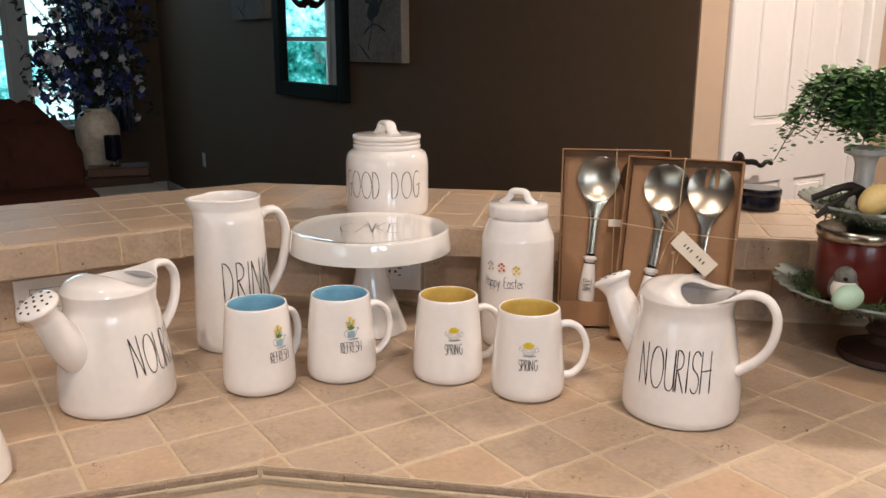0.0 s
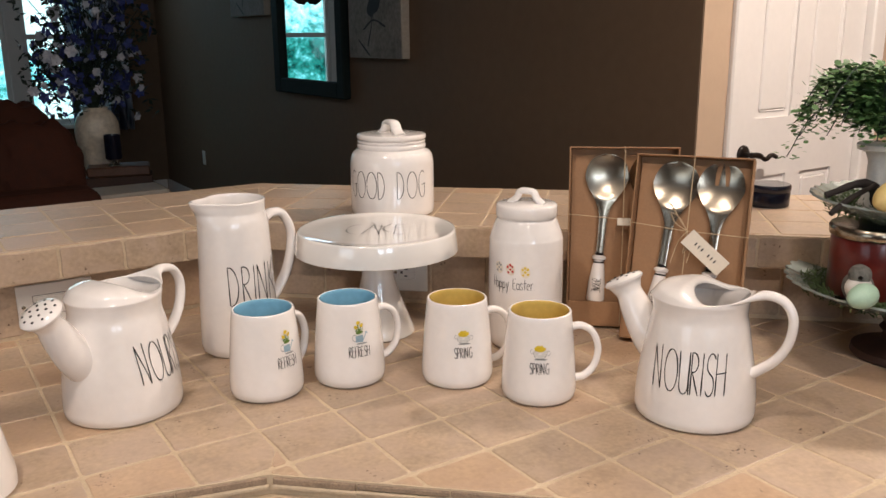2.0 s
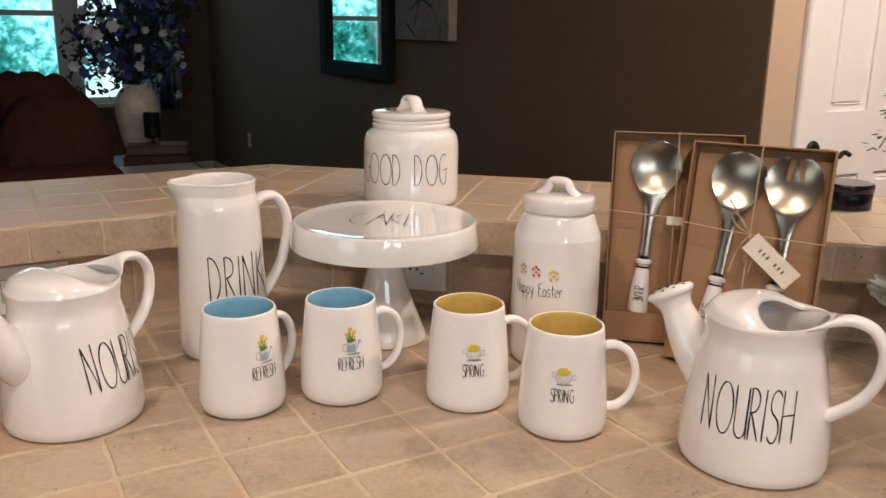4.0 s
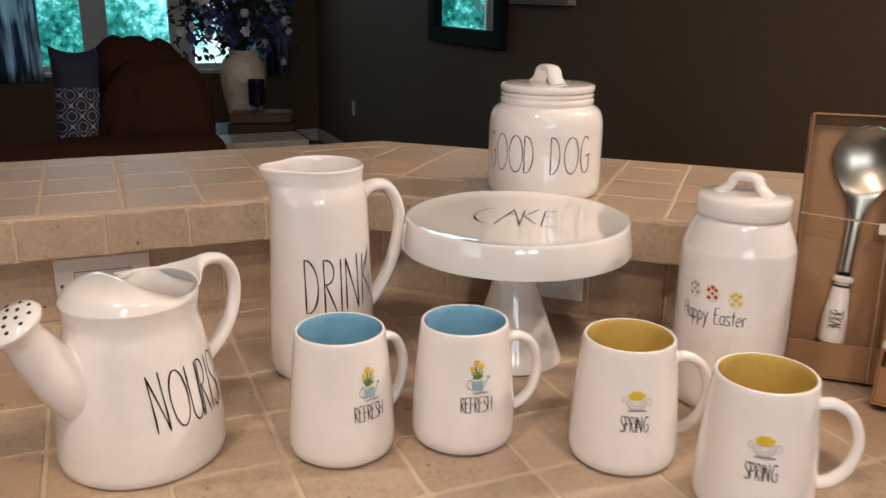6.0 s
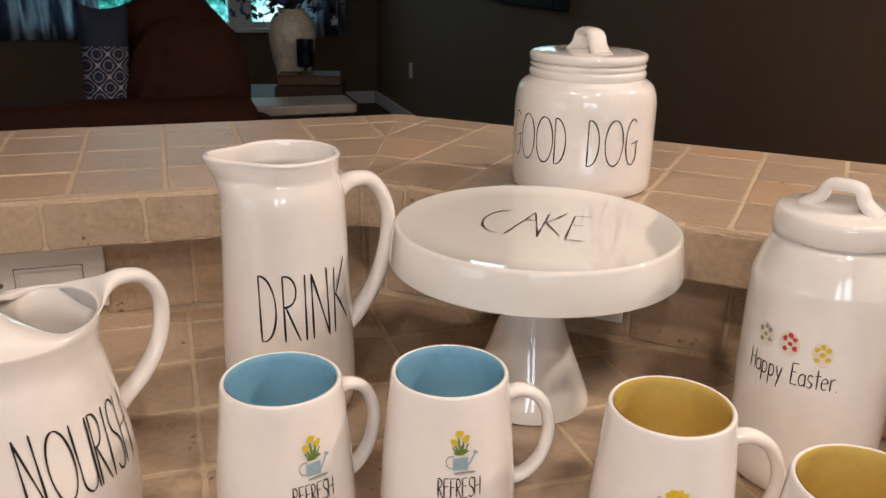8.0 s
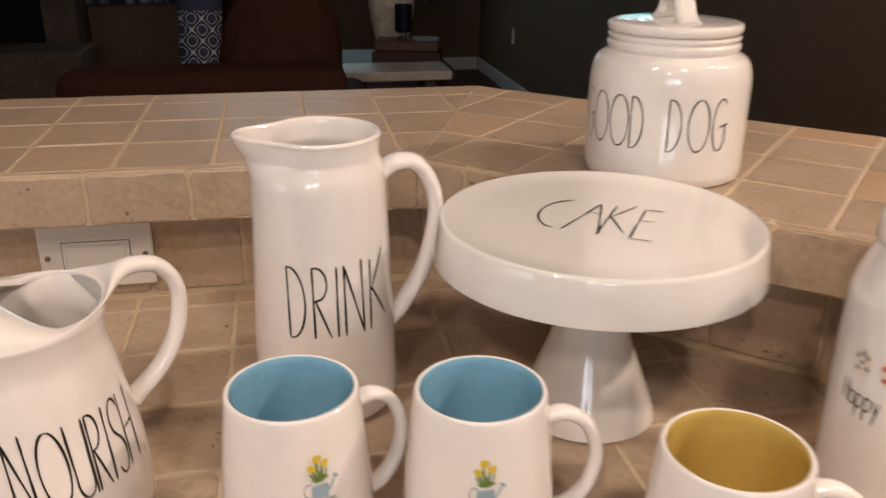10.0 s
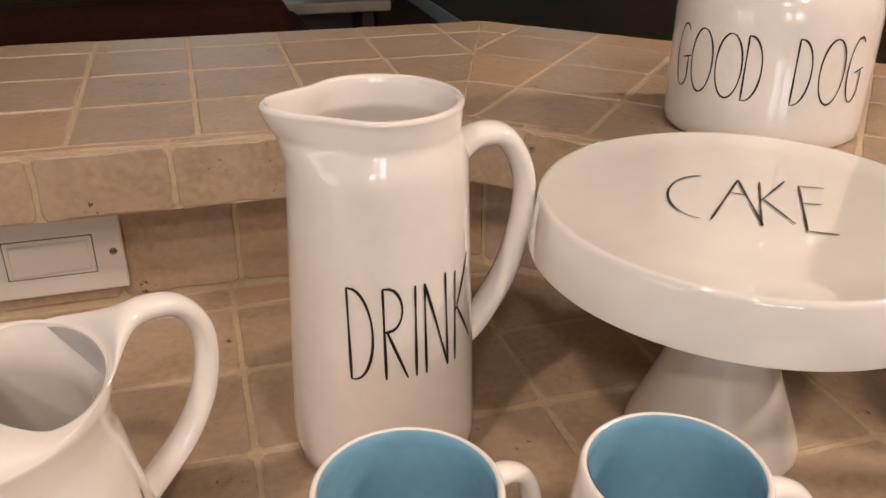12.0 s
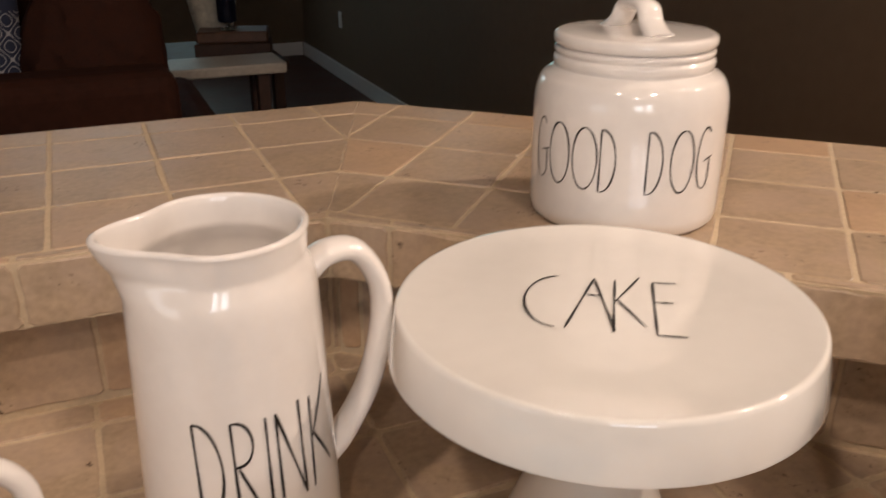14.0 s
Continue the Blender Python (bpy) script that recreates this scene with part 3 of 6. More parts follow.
def door():
    """A six-panel door in its casing."""
    d = tagged(thing("door_1", ML, "closed white six-panel door with a dark lever", "door"), kind="structure")
    y0, y1 = V2 + 0.012, V2 + 0.050
    bm = bmesh.new()
    box(bm, DOOR_L, DOOR_R, y0 + 0.008, y1, 0.005, DOOR_H)
    cols = ((DOOR_L + 0.125, DOOR_L + 0.315), (DOOR_R - 0.315, DOOR_R - 0.125))
    rows = ((0.23, 0.90), (1.10, 1.72), (1.80, 1.95))
    us = [DOOR_L, cols[0][0], cols[0][1], cols[1][0], cols[1][1], DOOR_R]
    for a, b in ((us[0], us[1]), (us[2], us[3]), (us[4], us[5])):
        box(bm, a, b, y0, y0 + 0.01, 0.005, DOOR_H)
    zs = [0.005, 0.23, 0.90, 1.10, 1.72, 1.80, 1.95, DOOR_H]
    for i in range(0, 8, 2):
        for a, b in cols:
            box(bm, a, b, y0, y0 + 0.01, zs[i], zs[i + 1])
    part("door_leaf", bm, WHITE_TRIM, d)
    for a, b in cols:
        for lo, hi in rows:
            boxed("door_panel", WHITE_TRIM, d, (a + 0.022, b - 0.022, y0 + 0.002, y0 + 0.012, lo + 0.022, hi - 0.022), 0.008)
    boxed("door_casing", WHITE_TRIM, d, (DOOR_L - 0.046, DOOR_L - 0.004, V2 - 0.022, V2 + 0.05, 0, DOOR_H + 0.06), 0.006)
    boxed("door_casing", WHITE_TRIM, d, (DOOR_R + 0.004, DOOR_R + 0.085, V2 - 0.022, V2 + 0.05, 0, DOOR_H + 0.06), 0.006)
    boxed("door_casing", WHITE_TRIM, d, (DOOR_L - 0.044, DOOR_R + 0.083, V2 - 0.021, V2 + 0.05, DOOR_H + 0.004, DOOR_H + 0.075), 0.006)
    lever = boxed("door_handle", BLACK_METAL, d, (DOOR_L + 0.068, DOOR_L + 0.082, y0 - 0.045, y0 - 0.002, 0.978, 0.992), 0.003, "dark bronze wavy lever handle")
    part("rose", lathe([(0, 0.010), (0.024, 0.010), (0.030, 0.004), (0.031, 0)], 24), BLACK_METAL, lever, smooth=True, m=Matrix.Translation((DOOR_L + 0.075, y0, 0.985)) @ Matrix.Rotation(radians(90), 4, "X"))
    path = curve([(DOOR_L + 0.06, y0 - 0.045, 0.987), (DOOR_L + 0.10, y0 - 0.047, 0.983), (DOOR_L + 0.135, y0 - 0.047, 0.968), (DOOR_L + 0.165, y0 - 0.046, 0.980), (DOOR_L + 0.195, y0 - 0.044, 0.972)], 6)
    part("grip", sweep(bmesh.new(), path, [0.010] * 8 + [0.008] * (len(path) - 8), 8), BLACK_METAL, lever, smooth=True)


door()

# ---- counter, splash walls and raised bar ----
LDIR, RDIR = Vector((math.cos(radians(19)), math.sin(radians(19)))), Vector((math.cos(radians(-9.5)), math.sin(radians(-9.5))))
PEAK = Vector((-0.202, 0.883))     # inner corner of the sink cut-out
U_AX, V_AX = Vector((math.cos(UP), math.sin(UP))), Vector((-math.sin(UP), math.cos(UP)))
P_AX, W_AX = Vector((math.cos(radians(-9.65)), math.sin(radians(-9.65)))), Vector((math.sin(radians(9.65)), math.cos(radians(9.65))))


def meet(n1, d1, n2, d2):
    """Where the lines n1.p = d1 and n2.p = d2 cross."""
    det = n1.x * n2.y - n1.y * n2.x
    return Vector(((d1 * n2.y - d2 * n1.y) / det, (n1.x * d2 - n2.x * d1) / det))


BARW = 0.378
LEFT_END, RIGHT_END = -1.6, 1.35
F1 = meet(V_AX, EDGE_V, W_AX, EDGE_W)
B1 = meet(V_AX, EDGE_V + BARW, W_AX, EDGE_W + BARW)
G1 = meet(V_AX, WALL_V, W_AX, WALL_W)


def prism(points, z0, z1):
    bm = bmesh.new()
    lo = [bm.verts.new((p.x, p.y, z0)) for p in points]
    hi = [bm.verts.new((p.x, p.y, z1)) for p in points]
    bm.faces.new(lo)
    bm.faces.new(hi)
    for i in range(len(points)):
        j = (i + 1) % len(points)
        bm.faces.new((lo[i], lo[j], hi[j], hi[i]))
    return bm


front_l, front_r = PEAK - LDIR * 1.15, PEAK + RDIR * 1.25
back_r = P_AX * RIGHT_END + W_AX * (WALL_W + 0.01)
back_l = U_AX * LEFT_END + V_AX * (WALL_V + 0.01)
back_c = meet(V_AX, WALL_V + 0.01, W_AX, WALL_W + 0.01)
counter = tagged(part("counter", prism([front_l, PEAK, front_r, back_r, back_c, back_l], 0.865, COUNTER - 0.0009), GROUT), "tiled kitchen counter with cream grout", kind="structure")
inset_l, inset_p, inset_r = front_l + Vector((0, 0.02)), PEAK + Vector((0, 0.03)), front_r + Vector((0, 0.02))
tagged(part("counter_base", prism([inset_l, inset_p, inset_r, back_r, back_c, back_l], 0.0, 0.865), PINE), "wooden base cabinet under the counter", kind="structure")
OUT = 0.10
ledge = tagged(part("sink_ledge", prism([front_l - Vector((0, OUT + 0.06)), PEAK - Vector((0.01, OUT)), front_r - Vector((0, OUT)), front_r, PEAK, front_l], 0.83, 0.886), GROUT), "grey tiled ledge round the sink", kind="structure")
wall_splash_1 = tagged(part("wall_splash_1", prism([U_AX * LEFT_END + V_AX * (WALL_V + 0.0016), meet(V_AX, WALL_V + 0.0016, W_AX, WALL_W + 0.0016), meet(V_AX, WALL_V + 0.16, W_AX, WALL_W + 0.16), U_AX * LEFT_END + V_AX * (WALL_V + 0.16)], 0.0, BAR - 0.0545), GROUT), "low tiled splash wall", kind="structure")
wall_splash_2 = tagged(part("wall_splash_2", prism([meet(V_AX, WALL_V + 0.0016, W_AX, WALL_W + 0.0016), P_AX * RIGHT_END + W_AX * (WALL_W + 0.0016), P_AX * RIGHT_END + W_AX * (WALL_W + 0.16), meet(V_AX, WALL_V + 0.16, W_AX, WALL_W + 0.16)], 0.0, BAR - 0.0545), GROUT), "low tiled splash wall", kind="structure")
bar_top = tagged(part("bar_top", prism([U_AX * LEFT_END + V_AX * (EDGE_V + 0.0016), meet(V_AX, EDGE_V + 0.0016, W_AX, EDGE_W + 0.0016), P_AX * RIGHT_END + W_AX * (EDGE_W + 0.0016), P_AX * RIGHT_END + W_AX * (EDGE_W + BARW), B1, U_AX * LEFT_END + V_AX * (EDGE_V + BARW)], BAR - 0.054, BAR - 0.0009), GROUT), "raised breakfast bar with tumbled stone tiles", kind="structure")


# ---- pottery on the counter ----


def shell(outer, wall, floor):
    """Closes an outer profile (from the foot up to the rim) with a rounded lip and an inner wall."""
    r, z = outer[-1]
    lip = [(r - wall * 0.15, z + wall * 0.35), (r - wall * 0.5, z + wall * 0.5), (r - wall * 0.85, z + wall * 0.35)]
    inner = [(max(0.0, p[0] - wall), p[1]) for p in outer[::-1] if p[1] > floor + 0.006]
    rb = inner[-1][0]
    return outer + lip + inner + [(rb * 0.97, floor + 0.003), (rb * 0.85, floor), (0.0, floor)]


MUG_OUT = [(0.0, 0.0015), (0.036, 0.0), (0.0445, 0.001), (0.0485, 0.005), (0.0497, 0.012)] + [tuple(q) for q in curve([(0.0495, 0.022), (0.0473, 0.056), (0.0438, 0.095), (0.0413, 0.1175)], 4)]


def mug(x, y, azimuth, inside, word, decal, label, group):
    """azimuth: the way the printed side faces."""
    t = thing("mug", pose(x, y, COUNTER, 0, 0, 0), label, "mug", group)
    body = shell(MUG_OUT, 0.0035, 0.006)
    part("body", lathe(body, 72), CERAMIC, t, smooth=True)
    k = len(MUG_OUT) + 2
    part("glazed_inside", lathe([(max(0, r - 0.0004), z + 0.0004) for r, z in body[k:]], 72, close=False), inside, t, smooth=True)
    h = radians(azimuth + 97)
    path = curve([(0.0415, 0.0, 0.0945), (0.056, 0, 0.0955), (0.0705, 0, 0.0860), (0.0785, 0, 0.0640), (0.0740, 0, 0.0400), (0.061, 0, 0.0255), (0.0475, 0, 0.0225)], 6)
    n = len(path)
    bm = sweep(bmesh.new(), path, [0.0054 - 0.0008 * math.sin(math.pi * i / (n - 1)) for i in range(n)], 14, 1.0, (0, 1, 0), 1.35)
    part("handle", bm, CERAMIC, t, smooth=True, m=Matrix.Rotation(h, 4, "Z"))
    put = round_place(MUG_OUT, azimuth, 0.047)
    part("lettering", ribbons(word_strokes(word, 0.0145, 0.86), 0.0010, put), INK, t)
    put = round_place(MUG_OUT, azimuth, 0.066, 0.0006)
    put2 = round_place(MUG_OUT, azimuth, 0.066, 0.0009)
    put3 = round_place(MUG_OUT, azimuth, 0.066, 0.0012)
    if decal == "can":
        can = merge(ribbons([[(-0.0052, 0.0062), (0.0052, 0.0062)]], 0.0145, put), ribbons([[(0.0046, 0.0035), (0.0098, 0.0128)]], 0.0014, put), blob(put2, 0.0104, 0.0140, 0.0022, 0.0012, 8, turn=-0.6))
        part("printed_can", can, DECAL_BLUE, t)
        part("printed_shade", merge(blob(put, 0.0030, -0.0005, 0.0080, 0.0012, 12), ribbons([arc(-0.0062, 0.0078, 0.0036, 0.0044, 60, 300)], 0.0009, put)), DECAL_GREY, t)
        part("printed_greenery", merge(ribbons([[(dx * 0.4, 0.013), (dx, 0.022 + dy)] for dx, dy in ((-0.004, 0), (-0.0015, 0.004), (0.002, 0.001), (0.005, -0.001), (0.0005, -0.002), (-0.0055, -0.003))], 0.0015, put2), blob(put2, 0.0, 0.0155, 0.0048, 0.0022, 10, 0.3)), DECAL_GREEN, t)
        part("printed_bouquet", merge(*[blob(put3, dx, 0.0235 + dy, 0.0026, 0.0025, 9, 0.3) for dx, dy in ((-0.0046, -0.001), (-0.0010, 0.0052), (0.0036, 0.0015))]), DECAL_YELLOW, t)
    else:
        bowl = merge(*[ribbons([[(-w, z), (w, z)]], 0.0034, put) for w, z in ((0.0088, 0.0105), (0.0080, 0.0080), (0.0062, 0.0055), (0.0042, 0.0032))])
        part("printed_cup", bowl, DECAL_PALE, t)
        part("printed_shade", merge(ribbons([arc(0, 0.0115, 0.0093, 0.0100, 185, 355), arc(0.0102, 0.0090, 0.0030, 0.0030, -100, 120), arc(-0.0100, 0.0105, 0.0022, 0.0026, 70, 260)], 0.0007, put2), blob(put, 0.001, 0.0008, 0.0088, 0.0013, 12)), DECAL_GREY, t)
        part("printed_bouquet", merge(blob(put2, 0, 0.0132, 0.0066, 0.0024, 12, 0.15), *[blob(put3, dx, 0.0145 + dy, 0.0026, 0.0023, 9, 0.35) for dx, dy in ((-0.0048, 0), (-0.002, 0.0022), (0.002, 0.0024), (0.0048, 0.0005), (0, 0))]), DECAL_YELLOW, t)
    return t


G_MUGS = "spring mugs on the counter"
mug(-0.2505, 1.1105, -40, BLUE_GLAZE, "REFRESH", "can", "white tapered mug with pale blue inside and flower-can print", G_MUGS)
mug(-0.1430, 1.1560, -65, BLUE_GLAZE, "REFRESH", "can", "white tapered mug with pale blue inside and flower-can print", G_MUGS)
mug(0.0085, 1.152, -80, YELLOW_GLAZE, "SPRING", "cup", "white tapered mug with mustard yellow inside and teacup print", G_MUGS)
mug(0.1165, 1.0945, -95, YELLOW_GLAZE, "SPRING", "cup", "white tapered mug with mustard yellow inside and teacup print", G_MUGS)


def pitcher(x, y, spout, text_at):
    t = thing("pitcher", pose(x, y, COUNTER), "tall glossy white ceramic pitcher lettered for drinks", "pitcher")
    out = [(0.0, 0.002), (0.046, 0.0), (0.054, 0.0015), (0.0580, 0.006)] + [tuple(q) for q in curve([(0.0592, 0.016), (0.0578, 0.065), (0.0553, 0.127), (0.0533, 0.180), (0.0527, 0.1960), (0.0514, 0.2050), (0.0495, 0.2112), (0.0480, 0.2165), (0.0483, 0.2215), (0.0490, 0.2290), (0.0497, 0.2325)], 5)]
    prof = shell(out, 0.0045, 0.008)

    def bend(q, a, r, z):
        k = max(0.0, min(1.0, (z - 0.196) / 0.036))
        k = k * k * (3 - 2 * k)
        d = (a - radians(spout) + math.pi) % (2 * math.pi) - math.pi
        lip = math.exp(-(d / 0.42) ** 2)
        squeeze = -0.0035 * math.exp(-((abs(d) - 0.85) / 0.35) ** 2)
        rr = (r + (0.0150 * lip + squeeze) * k) / max(r, 1e-4)
        return (q[0] * rr, q[1] * rr, z + 0.0015 * lip * k)

    part("body", lathe(prof, 96, bend), CERAMIC, t, smooth=True)
    path = curve([(0.045, 0, 0.1940), (0.060, 0, 0.2050), (0.079, 0, 0.2030), (0.0925, 0, 0.1800), (0.0935, 0, 0.150), (0.0835, 0, 0.112), (0.066, 0, 0.082), (0.0545, 0, 0.070)], 6)
    n = len(path)
    part("handle", sweep(bmesh.new(), path, [0.0064 + 0.0012 * abs(2 * i / (n - 1) - 1) for i in range(n)], 16, 1.0, (0, 1, 0), 1.6), CERAMIC, t, smooth=True, m=Matrix.Rotation(radians(spout + 180), 4, "Z"))
    part("lettering", ribbons(word_strokes("DRINK", 0.058, 0.87), 0.0018, round_place(out, text_at, 0.0845)), INK, t)
    return t


pitcher(-0.3258, 1.2792, -143, -42)


def knob(parent, z, angle, mat, span=0.020, high=0.026, wide=1.7):
    path = curve([(-span * 1.35, 0, z - 0.003), (-span * 1.05, 0, z + 0.002), (-span * 0.78, 0, z + high * 0.42), (-span * 0.55, 0, z + high * 0.90), (0, 0, z + high), (span * 0.55, 0, z + high * 0.90), (span * 0.78, 0, z + high * 0.42), (span * 1.05, 0, z + 0.002), (span * 1.35, 0, z - 0.003)], 5)
    n = len(path)
    part("handle", sweep(bmesh.new(), path, [0.0050 + 0.0012 * abs(2 * i / (n - 1) - 1) ** 3 for i in range(n)], 14, 1.0, (0, 1, 0), wide), mat, parent, smooth=True, m=Matrix.Rotation(radians(angle), 4, "Z"))


def canister(name, x, y, z, out, lid, knob_angle, label, knob_args=(0.020, 0.028)):
    t = thing(name, pose(x, y, z), label, "canister")
    part("body", lathe(shell(out, 0.005, 0.008), 96), CERAMIC, t, smooth=True)
    top = part("lid", lathe(lid, 96), CERAMIC, t, smooth=True)
    knob(top, lid[-1][1], knob_angle, CERAMIC, *knob_args)
    return t


DOG_OUT = [(0.0, 0.002), (0.066, 0.0), (0.0725, 0.0012), (0.0750, 0.0045)] + [tuple(q) for q in curve([(0.0756, 0.012), (0.0757, 0.060), (0.0755, 0.090), (0.0738, 0.103), (0.0700, 0.1120), (0.0635, 0.1168), (0.0607, 0.1185), (0.0618, 0.1215), (0.0618, 0.1255), (0.0600, 0.1280), (0.0612, 0.1300), (0.0612, 0.1325), (0.0590, 0.1340)], 4)]
DOG_LID = [(0.0, 0.1350), (0.058, 0.1350), (0.0605, 0.1353), (0.0620, 0.1366), (0.0624, 0.1395), (0.0620, 0.1425), (0.0605, 0.1441), (0.057, 0.1447), (0.030, 0.1450), (0.0, 0.1452)]
dog = canister("treat_canister", -0.1035, 1.5640, BAR, DOG_OUT, DOG_LID, -58, "round white dog-treat canister with lid on the bar", (0.0245, 0.0195, 2.1))
part("lettering", ribbons(word_strokes("GOOD DOG", 0.047, 0.905), 0.0014, round_place(DOG_OUT, -95, 0.0375)), INK, dog)

EAST_OUT = [(0.0, 0.002), (0.046, 0.0), (0.053, 0.002), (0.0565, 0.007)] + [tuple(q) for q in curve([(0.0562, 0.016), (0.0570, 0.080), (0.0566, 0.140), (0.0560, 0.166), (0.0545, 0.174), (0.0505, 0.186), (0.0462, 0.1965), (0.0442, 0.1995), (0.0440, 0.2020)], 5)]
EAST_LID = [(0.0, 0.2026), (0.043, 0.2026), (0.0458, 0.2030), (0.0466, 0.2045), (0.0462, 0.2175), (0.0452, 0.2205), (0.0430, 0.2220), (0.0, 0.2228)]
easter = canister("cookie_canister", 0.1164, 1.2963, COUNTER, EAST_OUT, EAST_LID, -29, "tall white lidded canister with painted egg print", (0.0198, 0.0172, 1.6))
put = round_place(EAST_OUT, -115.5, 0.1005)
part("lettering", ribbons(word_strokes("Happy Easter.", 0.0165, 0.88), 0.0010, put), INK, easter)
for dx, dy, mat, spot in ((-0.0235, 0.031, PAPER, DECAL_GREY), (-0.0035, 0.0305, PAPER, DECAL_RED), (0.0195, 0.0275, PAPER, DECAL_YELLOW)):
    egg = part("printed_egg", blob(put, dx, dy, 0.0074, 0.0094, 20, turn=0.3), mat, easter)
    up = round_place(EAST_OUT, -115.5, 0.1005, 0.0009)
    part("egg_speckle", merge(*[blob(up, dx + a, dy + b, 0.0019, 0.0019, 8, 0.3) for a, b in ((0, 0), (-0.004, 0.0035), (0.0035, 0.004), (0.004, -0.003), (-0.003, -0.0045), (0, 0.0065))]), spot, egg)


def cake_stand(x, y):
    t = thing("cake_stand", pose(x, y, COUNTER), "glossy white porcelain pedestal cake stand, empty", "cake stand")
    stem = [(0.0, 0.003), (0.050, 0.003), (0.0555, 0.0), (0.0575, 0.002), (0.0570, 0.006)] + [tuple(q) for q in curve([(0.0540, 0.014), (0.0470, 0.032), (0.0370, 0.058), (0.0285, 0.085), (0.0240, 0.110), (0.0235, 0.130), (0.0270, 0.148)], 5)]
    part("pedestal", lathe(stem + [(0.0, 0.1485)], 72), PORCELAIN, t, smooth=True)
    plate = [(0.0, 0.1480), (0.060, 0.1490), (0.112, 0.1520), (0.1215, 0.1500), (0.1250, 0.1390), (0.1275, 0.1372), (0.1298, 0.1380), (0.1302, 0.1405), (0.1258, 0.1690), (0.1250, 0.1712), (0.1236, 0.1723), (0.1215, 0.1722), (0.1150, 0.1708), (0.095, 0.1700), (0.05, 0.1696), (0.0, 0.1696)]
    raw = word_strokes("CAKE", 0.0686, 1.0)
    lo, hi = min(q[0] for line in raw for q in line), max(q[0] for line in raw for q in line)
    CAKE_WORD = [[(-0.0477 + 0.0936 * (px - lo) / (hi - lo), py) for px, py in line] for line in raw]
    part("plate", lathe(plate, 128), PORCELAIN, t, smooth=True)
    part("lettering", ribbons([[(px, py) for px, py in line] for line in CAKE_WORD], 0.0016, lambda a, b: (a, b - 0.0343, 0.1704)), INK, t)
    return t


cake_stand(-0.1163, 1.3485)


